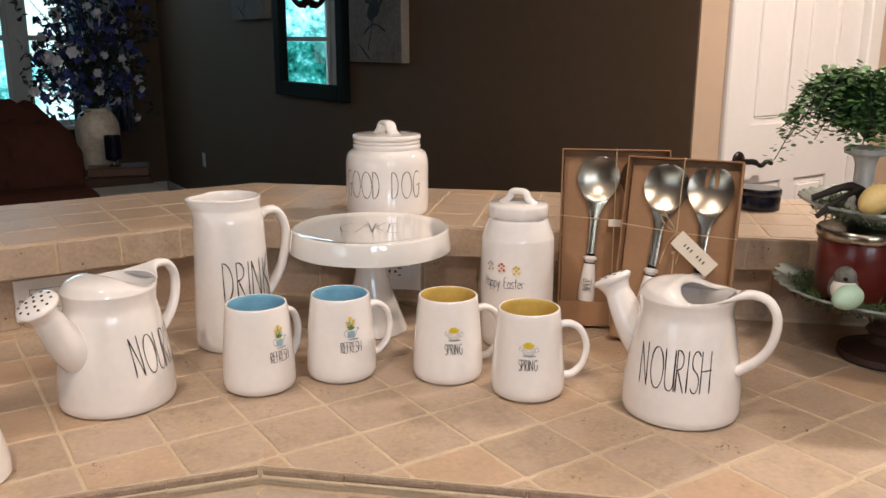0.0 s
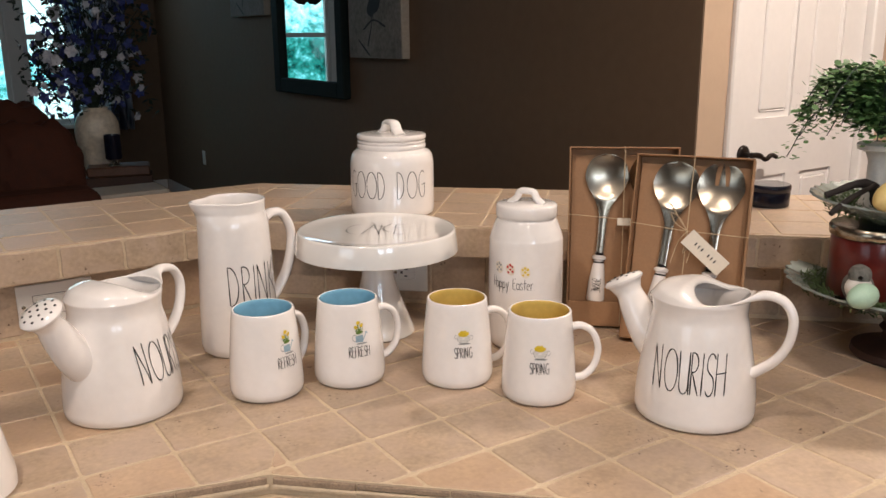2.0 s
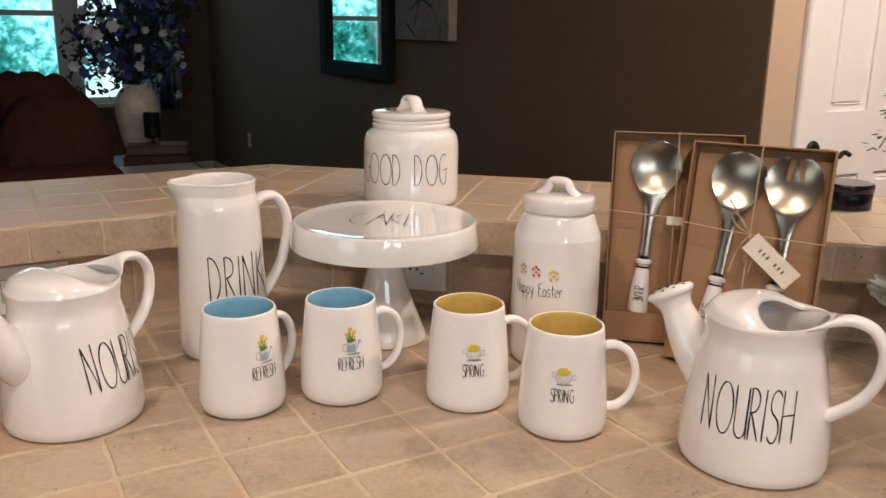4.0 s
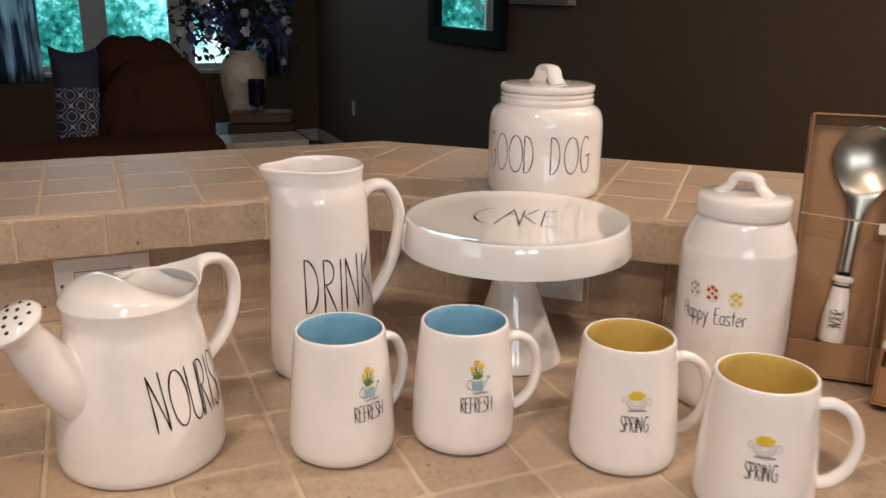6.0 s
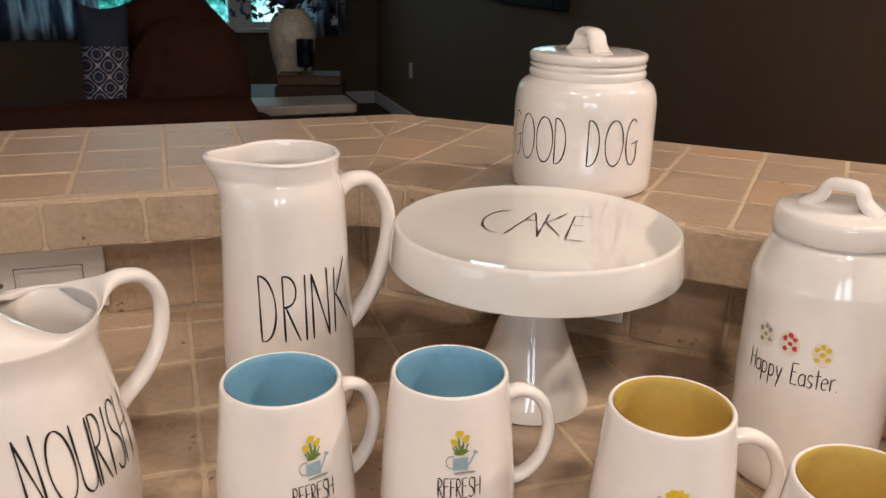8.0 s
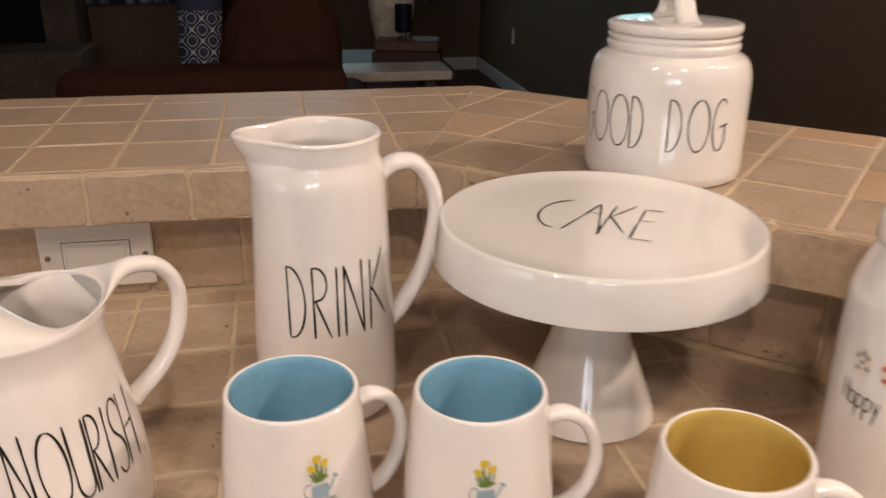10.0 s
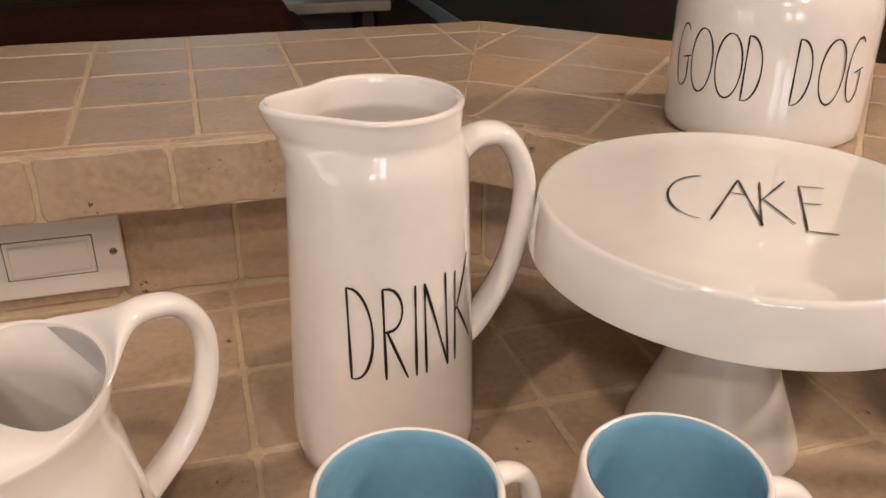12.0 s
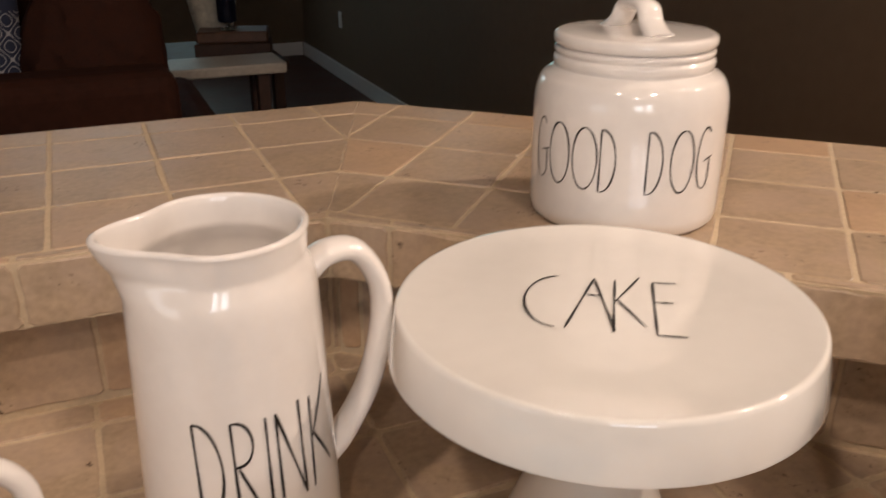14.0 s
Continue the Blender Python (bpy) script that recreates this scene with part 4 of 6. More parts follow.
def watering_can(x, y, text_at, word_at, label):
    """Spout at local -x, handle at local +x, lettering at local -y."""
    t = thing("watering_can", pose(x, y, COUNTER, 0, 0, text_at + 90), label, "watering can", "watering cans on the counter")
    side = [(0.064, 0.0), (0.0708, 0.0010), (0.0734, 0.0040)] + [tuple(q) for q in curve([(0.0743, 0.011), (0.0735, 0.035), (0.0705, 0.062), (0.0650, 0.092), (0.0605, 0.118), (0.0573, 0.133), (0.0578, 0.145), (0.0594, 0.1535)], 6)]
    seg = 96
    ocx, oa, ob_ = 0.0260, 0.0325, 0.0470

    def height(px, py):
        """Domed top; towards the handle the rim turns up."""
        d = math.hypot(px, py) / 0.0594
        dome = 0.1535 + 0.0180 * max(0.0, 1 - min(1.0, d) ** 3.6) ** 0.52
        w = max(0.0, min(1.0, (px - 0.000) / 0.060))
        rim = 0.1560 + 0.0065 * w ** 2
        k = max(0.0, min(1.0, (px + 0.010) / 0.030))
        return dome * (1 - k) + rim * k

    loops = []
    for r, z in [(0.0, 0.0025), (0.05, 0.0025)] + side:
        loops.append([(max(r, 1e-4) * math.cos(2 * math.pi * i / seg), max(r, 1e-4) * math.sin(2 * math.pi * i / seg), z) for i in range(seg)])
    edge = loops[-1]
    mouth = [(ocx + oa * math.cos(2 * math.pi * i / seg), ob_ * math.sin(2 * math.pi * i / seg)) for i in range(seg)]
    for k in range(1, 25):
        s = (k / 24) ** 1.8
        loop = []
        for (ex, ey, ez), (mx, my) in zip(edge, mouth):
            px, py = ex + (mx - ex) * s, ey + (my - ey) * s
            blend = math.sin(min(1.0, s * 4 + 0.25) * math.pi / 2)
            loop.append((px, py, ez + (height(px, py) - ez) * blend))
        loops.append(loop)
    last = loops[-1]
    loops.append([(ocx + (px - ocx) * 0.965, py * 0.965, pz - 0.0008) for px, py, pz in last])
    loops.append([(ocx + (px - ocx) * 0.955, py * 0.955, pz - 0.0035) for px, py, pz in last])
    for r, z in ((0.0500, 0.148), (0.0500, 0.135), (0.0585, 0.092), (0.0660, 0.04), (0.066, 0.014), (0.055, 0.009), (0.0, 0.009)):
        loops.append([(max(r, 1e-4) * math.cos(2 * math.pi * i / seg), max(r, 1e-4) * math.sin(2 * math.pi * i / seg), z) for i in range(seg)])
    part("body", rings(bmesh.new(), loops), CERAMIC, t, smooth=True)
    path = curve([(0.0575, 0, 0.1590), (0.0680, 0, 0.1645), (0.084, 0, 0.1670), (0.1005, 0, 0.1610), (0.1105, 0, 0.142), (0.1075, 0, 0.113), (0.0935, 0, 0.088), (0.0695, 0, 0.067)], 6)
    n = len(path)
    bm = bmesh.new()
    loops = []
    pts = [Vector(q) for q in path]
    for i, q in enumerate(pts):
        d = (pts[min(i + 1, n - 1)] - pts[max(i - 1, 0)]).normalized()
        across = Vector((0, 1, 0))
        up = across.cross(d)
        r = 0.0078 - 0.0012 * math.sin(math.pi * i / (n - 1))
        melt = min(1.0, i / 10)
        melt = melt * melt * (3 - 2 * melt)
        loop = []
        for k in range(24):
            s = -math.cos(math.pi * ((k if k < 12 else 23 - k) + 0.5) / 12)
            top = 1 if k < 12 else -1
            a = radians(50) * s
            grow = 0.985 if top > 0 else 1.0
            mx, my = ocx + oa * grow * math.cos(a), ob_ * grow * math.sin(a)
            web = Vector((mx, my, height(min(mx, 0.0585), my) - (0.0015 if top > 0 else 0.0060 - 0.004 * s * s))) + (q - pts[0])
            tube = q + across * (r * 1.12 * s) - up * (top * r * 0.85 * math.sqrt(max(0.0, 1 - s * s)))
            loop.append(web.lerp(tube, melt))
        loops.append(loop)
    part("handle", rings(bm, loops), CERAMIC, t, smooth=True)
    spout_path = curve([(-0.046, 0, 0.074), (-0.064, 0, 0.092), (-0.079, 0, 0.114), (-0.091, 0, 0.135), (-0.0985, 0, 0.148), (-0.1025, 0, 0.1555)], 5)
    n = len(spout_path)
    size = [0.0285 - 0.0115 * min(1, i / (n * 0.62)) + 0.0085 * max(0, (i / (n - 1) - 0.68) / 0.32) ** 1.2 for i in range(n)]
    spout = part("spout", sweep(bmesh.new(), spout_path, size, 28, 1.0, (0, 1, 0)), CERAMIC, t, smooth=True)
    tip, back = Vector(spout_path[-1]), Vector(spout_path[-3])
    axis = (tip - back).normalized()
    turn = axis.to_track_quat("Z", "Y").to_matrix().to_4x4()
    at = Matrix.Translation(tip) @ turn
    part("rose", lathe([(0.0, -0.002), (size[-1] * 0.98, -0.002), (size[-1] * 1.02, 0.001), (size[-1] * 0.94, 0.0045), (size[-1] * 0.6, 0.0068), (0.0, 0.0078)], 36), CERAMIC, spout, smooth=True, m=at)
    for ring, count in ((0.0, 1), (0.42, 6), (0.76, 10)):
        for i in range(count):
            a = 2 * math.pi * i / count + ring
            rr = size[-1] * ring
            bm = bmesh.new()
            bmesh.ops.create_cone(bm, cap_ends=True, segments=10, radius1=0.0017, radius2=0.0017, depth=0.0012, matrix=Matrix.Translation((rr * math.cos(a), rr * math.sin(a), 0.0082 - 0.0042 * ring ** 2)))
            part("rose_hole", bm, SLOT, spout, m=at)
    part("lettering", ribbons(word_strokes("NOURISH", 0.0505, 0.70), 0.0016, round_place(side, word_at, 0.0505)), INK, t)
    return t


watering_can(-0.4285, 1.0645, -29, -73, "glossy white ceramic watering can lettered in thin black")
watering_can(0.3090, 1.040, -126, -78, "glossy white ceramic watering can lettered in thin black")

# ---- boxed serving spoons ----


def utensil(box_thing, x, fork, label, lean):
    """One boxed server; its root part is the steel head."""
    y, low, mid, top = 0.016, 0.118, 0.2440, 0.2805
    width = curve([(0.0064, low), (0.0064, 0.165), (0.0088, 0.188), (0.0165, 0.206), (0.0270, 0.222), (0.0335, 0.236), (0.0345, 0.247), (0.0310, 0.262), (0.0225, 0.2735), (0.0070, top)], 5)

    def strip(bm, rows):
        """A curved sheet with thickness between two edges given as (left, right, half width, height)."""
        loops = []
        for a, b, w, z in rows:
            k = max(0.0, 1 - ((z - mid) / 0.037) ** 2) if z > 0.207 else 0.0
            front, back = [], []
            for i in range(9):
                f = a + (b - a) * i / 8
                dip = 0.0060 * k * (1 - f * f) - 0.0012 * (1 - k) * (1 - f * f)
                front.append((x + f * w, y - 0.0045 + dip, z))
                back.append((x + f * w, y - 0.0030 + dip, z))
            loops.append(front + back[::-1])
        rings(bm, loops)

    bm = bmesh.new()
    if fork:
        strip(bm, [(-1, 1, w, z) for w, z in width if z < 0.2475])
        for a, b, tip in ((-1.0, -0.30, 0.278), (-0.15, 0.15, 0.281), (0.30, 1.0, 0.278)):
            rows = [(w, z) for w, z in width if 0.2460 < z < tip]
            n = len(rows) - 1
            strip(bm, [(a + (0.12 * i / n if a > -0.9 else 0.0), b - (0.12 * i / n if b < 0.9 else 0.0), max(w, 0.017), z) for i, (w, z) in enumerate(rows)])
    else:
        strip(bm, [(-1, 1, w, z) for w, z in width])
    head = part("steel_fork" if fork else "steel_spoon", bm, STEEL, box_thing, label, smooth=True, m=Matrix.Translation((x, 0, 0.12)) @ Matrix.Rotation(radians(lean), 4, "Y") @ Matrix.Translation((-x, 0, -0.12)))
    handle = [(0.0, 0.040), (0.0140, 0.040), (0.0148, 0.044), (0.0134, 0.070), (0.0100, 0.098), (0.0082, 0.104), (0.0, 0.105)]
    grip = part("ceramic_grip", lathe(handle, 24), CERAMIC, head, smooth=True, m=Matrix.Translation((x, y, 0)))
    part("collar", lathe([(0.0, 0.1045), (0.0080, 0.1045), (0.0082, 0.107), (0.0112, 0.1085), (0.0116, 0.1125), (0.0085, 0.1150), (0.0, 0.1155)], 24), CERAMIC, head, smooth=True, m=Matrix.Translation((x, y, 0)))
    part("band", lathe([(0.0, 0.1015), (0.0088, 0.1015), (0.0088, 0.1045), (0.0, 0.105)], 24), BLACK_METAL, head, m=Matrix.Translation((x, y, 0)))
    part("band", lathe([(0.0, 0.115), (0.0070, 0.115), (0.0070, 0.1195), (0.0, 0.120)], 24), BLACK_METAL, head, m=Matrix.Translation((x, y, 0)))
    word = word_strokes("SERVE", 0.0135, 0.95)
    part("lettering", ribbons(word, 0.0009, lambda a, b: (x + 0.0055 - b, y - 0.0152, 0.066 - a)), INK, head)


def server_box(x, y, yaw, lean, wide, high, leans, label, tag):
    """x, y: the lower left front corner; it leans back."""
    deep, wall = 0.028, 0.0022
    lift = deep * math.sin(radians(lean))
    t = thing("gift_box", pose(x, y, COUNTER + lift + 0.0005, 0, 0, yaw) @ Matrix.Rotation(radians(-lean), 4, "X"), label, "gift box", "boxed serving sets")
    boxed("back_panel", CARD, t, (0, wide, deep - wall, deep, 0, high), 0.0006)
    for dims in ((0, wall, 0, deep - wall, 0, high), (wide - wall, wide, 0, deep - wall, 0, high), (wall, wide - wall, 0, deep - wall, high - wall, high), (wall, wide - wall, 0, deep - wall, 0, wall)):
        boxed("side_panel", CARD, t, dims, 0.0006)
    boxed("pocket_flap", CARD, t, (wall, wide - wall, 0.002, 0.004, wall, 0.040), 0.0006)
    boxed("inner_tray", CARD, t, (wall + 0.002, wide - wall - 0.002, deep - 0.008, deep - wall - 0.0005, 0.03, high - 0.012), 0.0008)
    utensil(t, wide * 0.30, False, "polished steel serving spoon with ceramic handle", leans[0])
    utensil(t, wide * 0.715, True, "polished steel serving fork with ceramic handle", leans[1])
    bm = bmesh.new()
    zc, xc = high * 0.615, wide * 0.505
    sweep(bm, [(-0.001, deep * 0.5, zc + 0.004), (-0.001, -0.0012, zc + 0.003), (wide * 0.5, -0.0025, zc - 0.004), (wide + 0.001, -0.0012, zc - 0.006), (wide + 0.001, deep * 0.5, zc - 0.007)], 0.0009, 6)
    sweep(bm, [(xc, deep * 0.5, high + 0.001), (xc, -0.0012, high + 0.0005), (xc - 0.001, -0.0025, high * 0.5), (xc - 0.002, -0.0012, 0.001)], 0.0009, 6, 1.0, (1, 0, 0))
    if tag:
        for pts in (((0, 0), (-0.022, 0.030), (-0.030, 0.042)), ((0, 0), (-0.020, 0.012), (-0.026, 0.026), (-0.012, 0.018), (0, 0)), ((0, 0), (-0.014, -0.022), (-0.020, -0.050)), ((0, 0), (0.006, -0.026), (0.004, -0.048)), ((0, 0), (0.004, -0.018), (-0.003, -0.034), (-0.002, -0.010))):
            sweep(bm, [(xc + a[0], -0.004 - 0.004 * math.sin(i), zc - 0.004 + a[1]) for i, a in enumerate(curve(pts, 4))], 0.0008, 6)
    part("twine", bm, TWINE, t, "knotted jute twine")
    if tag:
        tm = Matrix.Translation((xc + 0.030, -0.0125, zc - 0.034)) @ Matrix.Rotation(radians(39), 4, "Y") @ Matrix.Rotation(radians(4), 4, "Z")
        card = boxed("paper_tag", PAPER, t, (-0.036, 0.036, -0.0006, 0.0006, -0.0135, 0.0135), 0.0003, "small cream paper tag with grey marks", m=tm)
        for i in range(7):
            if i != 3:
                boxed("mark", INK, card, (-0.0190 + i * 0.0062, -0.0172 + i * 0.0062, -0.0010, -0.0007, -0.0026, 0.0026))
    else:
        boxed("paper_tag", PAPER, t, (xc - 0.010, xc + 0.012, -0.004, -0.003, zc - 0.014, zc - 0.002), 0.0003, "small cream paper tag")
    return t


server_box(0.1895, 1.356, -7, 10, 0.174, 0.291, (4, 3), "open kraft box of steel and ceramic salad servers", False)
server_box(0.2635, 1.292, -25, 14.5, 0.174, 0.289, (4.5, 2), "open kraft box of salad servers tied with twine", True)

# ---- fittings on the splash wall ----


def switch_plate(m, u, z, outlet):
    name = "wall_outlet" if outlet else "light_switch"
    t = thing(name, m @ Matrix.Translation((u, 0, z)), "white plastic duplex outlet on tiled wall" if outlet else "white rocker light switch plate on tiled wall", "outlet" if outlet else "light switch")
    boxed("plate", PLASTIC, t, (-0.057, 0.057, -0.0065, -0.0005, -0.035, 0.035), 0.002, seg=2)
    if outlet:
        for dx in (-0.0195, 0.0195):
            face = boxed("socket", PLASTIC, t, (dx - 0.0165, dx + 0.0165, -0.0085, -0.006, -0.0135, 0.0135), 0.003, seg=2)
            for a, b, c in ((-0.004, 0.0065, 0.0075), (-0.004, -0.0065, 0.0060)):
                boxed("slot", SLOT, face, (dx + a, dx + a + c, -0.0089, -0.0084, b - 0.0011, b + 0.0011))
            boxed("slot", SLOT, face, (dx - 0.0105, dx - 0.0065, -0.0089, -0.0084, -0.0022, 0.0022))
        part("screw", lathe([(0, 0), (0.0028, 0), (0.003, 0.0015), (0, 0.002)], 12), STEEL, t, m=Matrix.Translation((0, -0.0062, 0)) @ Matrix.Rotation(radians(90), 4, "X"))
    else:
        boxed("frame_gap", SLOT, t, (-0.0342, 0.0342, -0.0069, -0.0060, -0.0172, 0.0172))
        boxed("surround", PLASTIC, t, (-0.0335, 0.0335, -0.0078, -0.0062, -0.0165, 0.0165), 0.0006)
        boxed("rocker", PLASTIC, t, (-0.0300, 0.0300, -0.0098, -0.0070, -0.0135, 0.0135), 0.0010, m=Matrix.Rotation(radians(2.5), 4, "Z"))
        for dx in (-0.0485, 0.0485):
            s = part("screw", lathe([(0, 0), (0.0030, 0), (0.0032, 0.0012), (0, 0.0018)], 16), STEEL, t, m=Matrix.Translation((dx, -0.0062, 0)) @ Matrix.Rotation(radians(90), 4, "X"))
            boxed("screw_slot", SLOT, s, (-0.0026, 0.0026, -0.0004, 0.0004, 0.0014, 0.0021))
    return t


switch_plate(ML @ Matrix.Translation((0, WALL_V, 0)), 0.2065, 0.9625, False)
switch_plate(MR @ Matrix.Translation((0, WALL_W, 0)), -0.3465, 0.968, True)
small = thing("wall_outlet", ML @ Matrix.Translation((U0, 6.856, 0.433)) @ Matrix.Rotation(radians(90), 4, "Z") @ Matrix.Rotation(math.pi, 4, "Z"), "white duplex outlet low on dark wall", "outlet")
boxed("plate", PLASTIC, small, (-0.035, 0.035, -0.0065, -0.0005, -0.057, 0.057), 0.002)
for dz in (-0.02, 0.02):
    boxed("socket", PLASTIC, small, (-0.014, 0.014, -0.0085, -0.006, dz - 0.016, dz + 0.016), 0.003)

# ---- on the bar: a dark lidded jar ----
t = thing("candle_tin", pose(0.598, 1.600, BAR), "low round dark navy candle tin on the bar", "candle tin")
part("body", lathe([(0, 0), (0.034, 0), (0.037, 0.002), (0.0375, 0.026), (0.036, 0.028), (0, 0.028)], 48), GLASS_DARK, t, smooth=True)
part("lid", lathe([(0, 0.0285), (0.0375, 0.0285), (0.0385, 0.030), (0.0385, 0.039), (0.0365, 0.0415), (0, 0.042)], 48), GLASS_DARK, t, smooth=True)

# ---- soap bottle at the sink ----
t = thing("soap_bottle", pose(-0.524, 0.842, COUNTER), "white glazed bottle beside the sink", "bottle")
part("body", lathe([(0, 0), (0.050, 0), (0.058, 0.004), (0.058, 0.02), (0.048, 0.07), (0.036, 0.11), (0.022, 0.135), (0.016, 0.15), (0.016, 0.158), (0, 0.158)], 48), CERAMIC, t, smooth=True)
part("cap", lathe([(0, 0.1585), (0.013, 0.1585), (0.013, 0.175), (0, 0.176)], 24), STEEL, t, smooth=True)

# ---- two-tier stand with moss, eggs, candle and fern ----


def scalloped(r, z, seg=216, wob=0.0032):
    turns = [2 * math.pi * i / seg for i in range(seg)]
    return [((r + wob * math.cos(36 * a)) * math.cos(a), (r + wob * math.cos(36 * a)) * math.sin(a), z + 0.3 * wob * math.cos(36 * a)) for a in turns]


SX, SY = 0.668, 1.222
t = thing("tiered_stand", pose(SX, SY, COUNTER), "two-tier stand of scalloped glass plates on turned wood", "tiered stand")
part("base", lathe([(r, z * 1.09) for r, z in [(0, 0), (0.066, 0), (0.070, 0.004), (0.068, 0.012), (0.050, 0.018), (0.030, 0.024), (0.026, 0.034), (0.033, 0.040), (0.027, 0.047), (0.031, 0.054), (0.024, 0.062), (0.022, 0.072), (0, 0.073)]], 40), DARK_WOOD, t, smooth=True)
for r, z, inner in ((0.168, 0.086, 0.08), (0.143, 0.210, 0.065)):
    loops = [scalloped(0.001, z - 0.006, wob=0), scalloped(inner, z - 0.006, wob=0), scalloped(r * 0.8, z + 0.012, wob=0.001), scalloped(r, z + 0.028), scalloped(r * 0.995, z + 0.031), scalloped(r * 0.8, z + 0.016, wob=0.001), scalloped(inner, z - 0.002, wob=0), scalloped(0.001, z - 0.002, wob=0)]
    part("glass_plate", rings(bmesh.new(), loops), PLATE_GLASS, t, smooth=True)
part("post", lathe([(0, 0.085), (0.016, 0.085), (0.018, 0.096), (0.013, 0.114), (0.017, 0.154), (0.014, 0.189), (0.020, 0.201), (0, 0.201)], 28), DARK_WOOD, t, smooth=True)


def moss(x, y, z, count, spread, seed, dz=0.012):
    rr = random.Random(seed)
    bm = bmesh.new()
    for _ in range(count):
        a, r = rr.uniform(0, 2 * math.pi), spread * math.sqrt(rr.random())
        p = Vector((r * math.cos(a), r * math.sin(a), rr.uniform(0, dz)))
        d = Vector((rr.uniform(-1, 1), rr.uniform(-1, 1), rr.uniform(0.1, 0.9))).normalized() * rr.uniform(0.006, 0.016)
        s = d.cross(Vector((rr.uniform(-1, 1), rr.uniform(-1, 1), 1))).normalized() * 0.0012
        bm.faces.new([bm.verts.new(q) for q in (p - s, p + s, p + d + s * 0.3, p + d - s * 0.3)])
    return tagged(part("moss", bm, MOSS, m=pose(x, y, z)), "loose green moss on a glass plate", "moss", kind="stuff")


moss(SX, SY, COUNTER + 0.093, 4200, 0.146, 3, 0.016)
moss(SX, SY, COUNTER + 0.215, 3400, 0.124, 4, 0.016)


def egg(x, y, z, mat, tilt, label, k=1.0):
    prof = [(0.0, -0.026)] + [(0.019 * math.sin(a) * (1 - 0.12 * math.cos(a)), -0.026 * math.cos(a)) for a in [math.pi * i / 16 for i in range(1, 16)]] + [(0.0, 0.026)]
    ob = part("decorative_egg", lathe([(r * k, h * k) for r, h in prof], 32), mat, smooth=True, m=pose(x, y, z, 0, tilt, 20))
    return tagged(ob, label, "egg", "decorative eggs")


egg(SX - 0.127, SY - 0.118, COUNTER + 0.130, EGG_MINT, 78, "speckled mint green decorative egg on moss", 0.87)
egg(SX - 0.092, SY - 0.092, COUNTER + 0.258, EGG_YELLOW, 66, "speckled pale yellow decorative egg on moss", 1.0)

t = thing("jar_candle", pose(SX - 0.070, SY - 0.020, COUNTER + 0.104), "red jar candle with a silver lid on moss", "candle")
part("jar", lathe([(0, 0), (0.052, 0), (0.056, 0.004), (0.056, 0.082), (0.054, 0.086), (0, 0.086)], 48), RED_WAX, t, smooth=True)
part("lid", lathe([(0, 0.0865), (0.058, 0.0865), (0.0595, 0.089), (0.0595, 0.099), (0.057, 0.102), (0.05, 0.1005), (0, 0.1005)], 48), STEEL, t, smooth=True)

t = thing("bird_figurine", pose(SX - 0.116, SY - 0.082, COUNTER + 0.110, 0, 0, -22) @ Matrix.Scale(0.9, 4), "small grey bird figurine with a white breast on moss", "figurine")
bm = bmesh.new()
bmesh.ops.create_uvsphere(bm, u_segments=24, v_segments=16, radius=1.0, matrix=Matrix.Translation((0, 0.004, 0.024)) @ Matrix.Diagonal((0.0225, 0.032, 0.024, 1)))
bmesh.ops.create_uvsphere(bm, u_segments=20, v_segments=14, radius=0.0165, matrix=Matrix.Translation((0, -0.010, 0.046)))
box(bm, -0.008, 0.008, 0.026, 0.062, 0.022, 0.028, 0.002)
part("body", bm, FEATHER, t, smooth=True)
bm = bmesh.new()
bmesh.ops.create_uvsphere(bm, u_segments=20, v_segments=14, radius=1.0, matrix=Matrix.Translation((0, -0.011, 0.026)) @ Matrix.Diagonal((0.0195, 0.0205, 0.0200, 1)))
part("breast", bm, WHITE_FIG, t, "white breast", smooth=True)
bm = bmesh.new()
bmesh.ops.create_cone(bm, cap_ends=True, segments=10, radius1=0.0042, radius2=0.0008, depth=0.010, matrix=Matrix.Translation((0, -0.0290, 0.0455)) @ Matrix.Rotation(radians(90), 4, "X"))
part("beak", bm, BLACK_METAL, t, "dark beak", smooth=True)
bm = bmesh.new()
bmesh.ops.create_uvsphere(bm, u_segments=20, v_segments=14, radius=1.0, matrix=Matrix.Translation((0, 0, 0.030)) @ Matrix.Diagonal((0.020, 0.018, 0.032, 1)))
bmesh.ops.create_uvsphere(bm, u_segments=18, v_segments=12, radius=0.015, matrix=Matrix.Translation((0, 0, 0.068)))
for dx in (-0.007, 0.007):
    bmesh.ops.create_uvsphere(bm, u_segments=10, v_segments=8, radius=1.0, matrix=Matrix.Translation((dx, 0, 0.090)) @ Matrix.Diagonal((0.004, 0.003, 0.016, 1)))
tagged(part("rabbit_figurine", bm, WHITE_FIG, smooth=True, m=pose(SX - 0.036, SY - 0.110, COUNTER + 0.098)), "small white rabbit figurine on moss", "figurine")

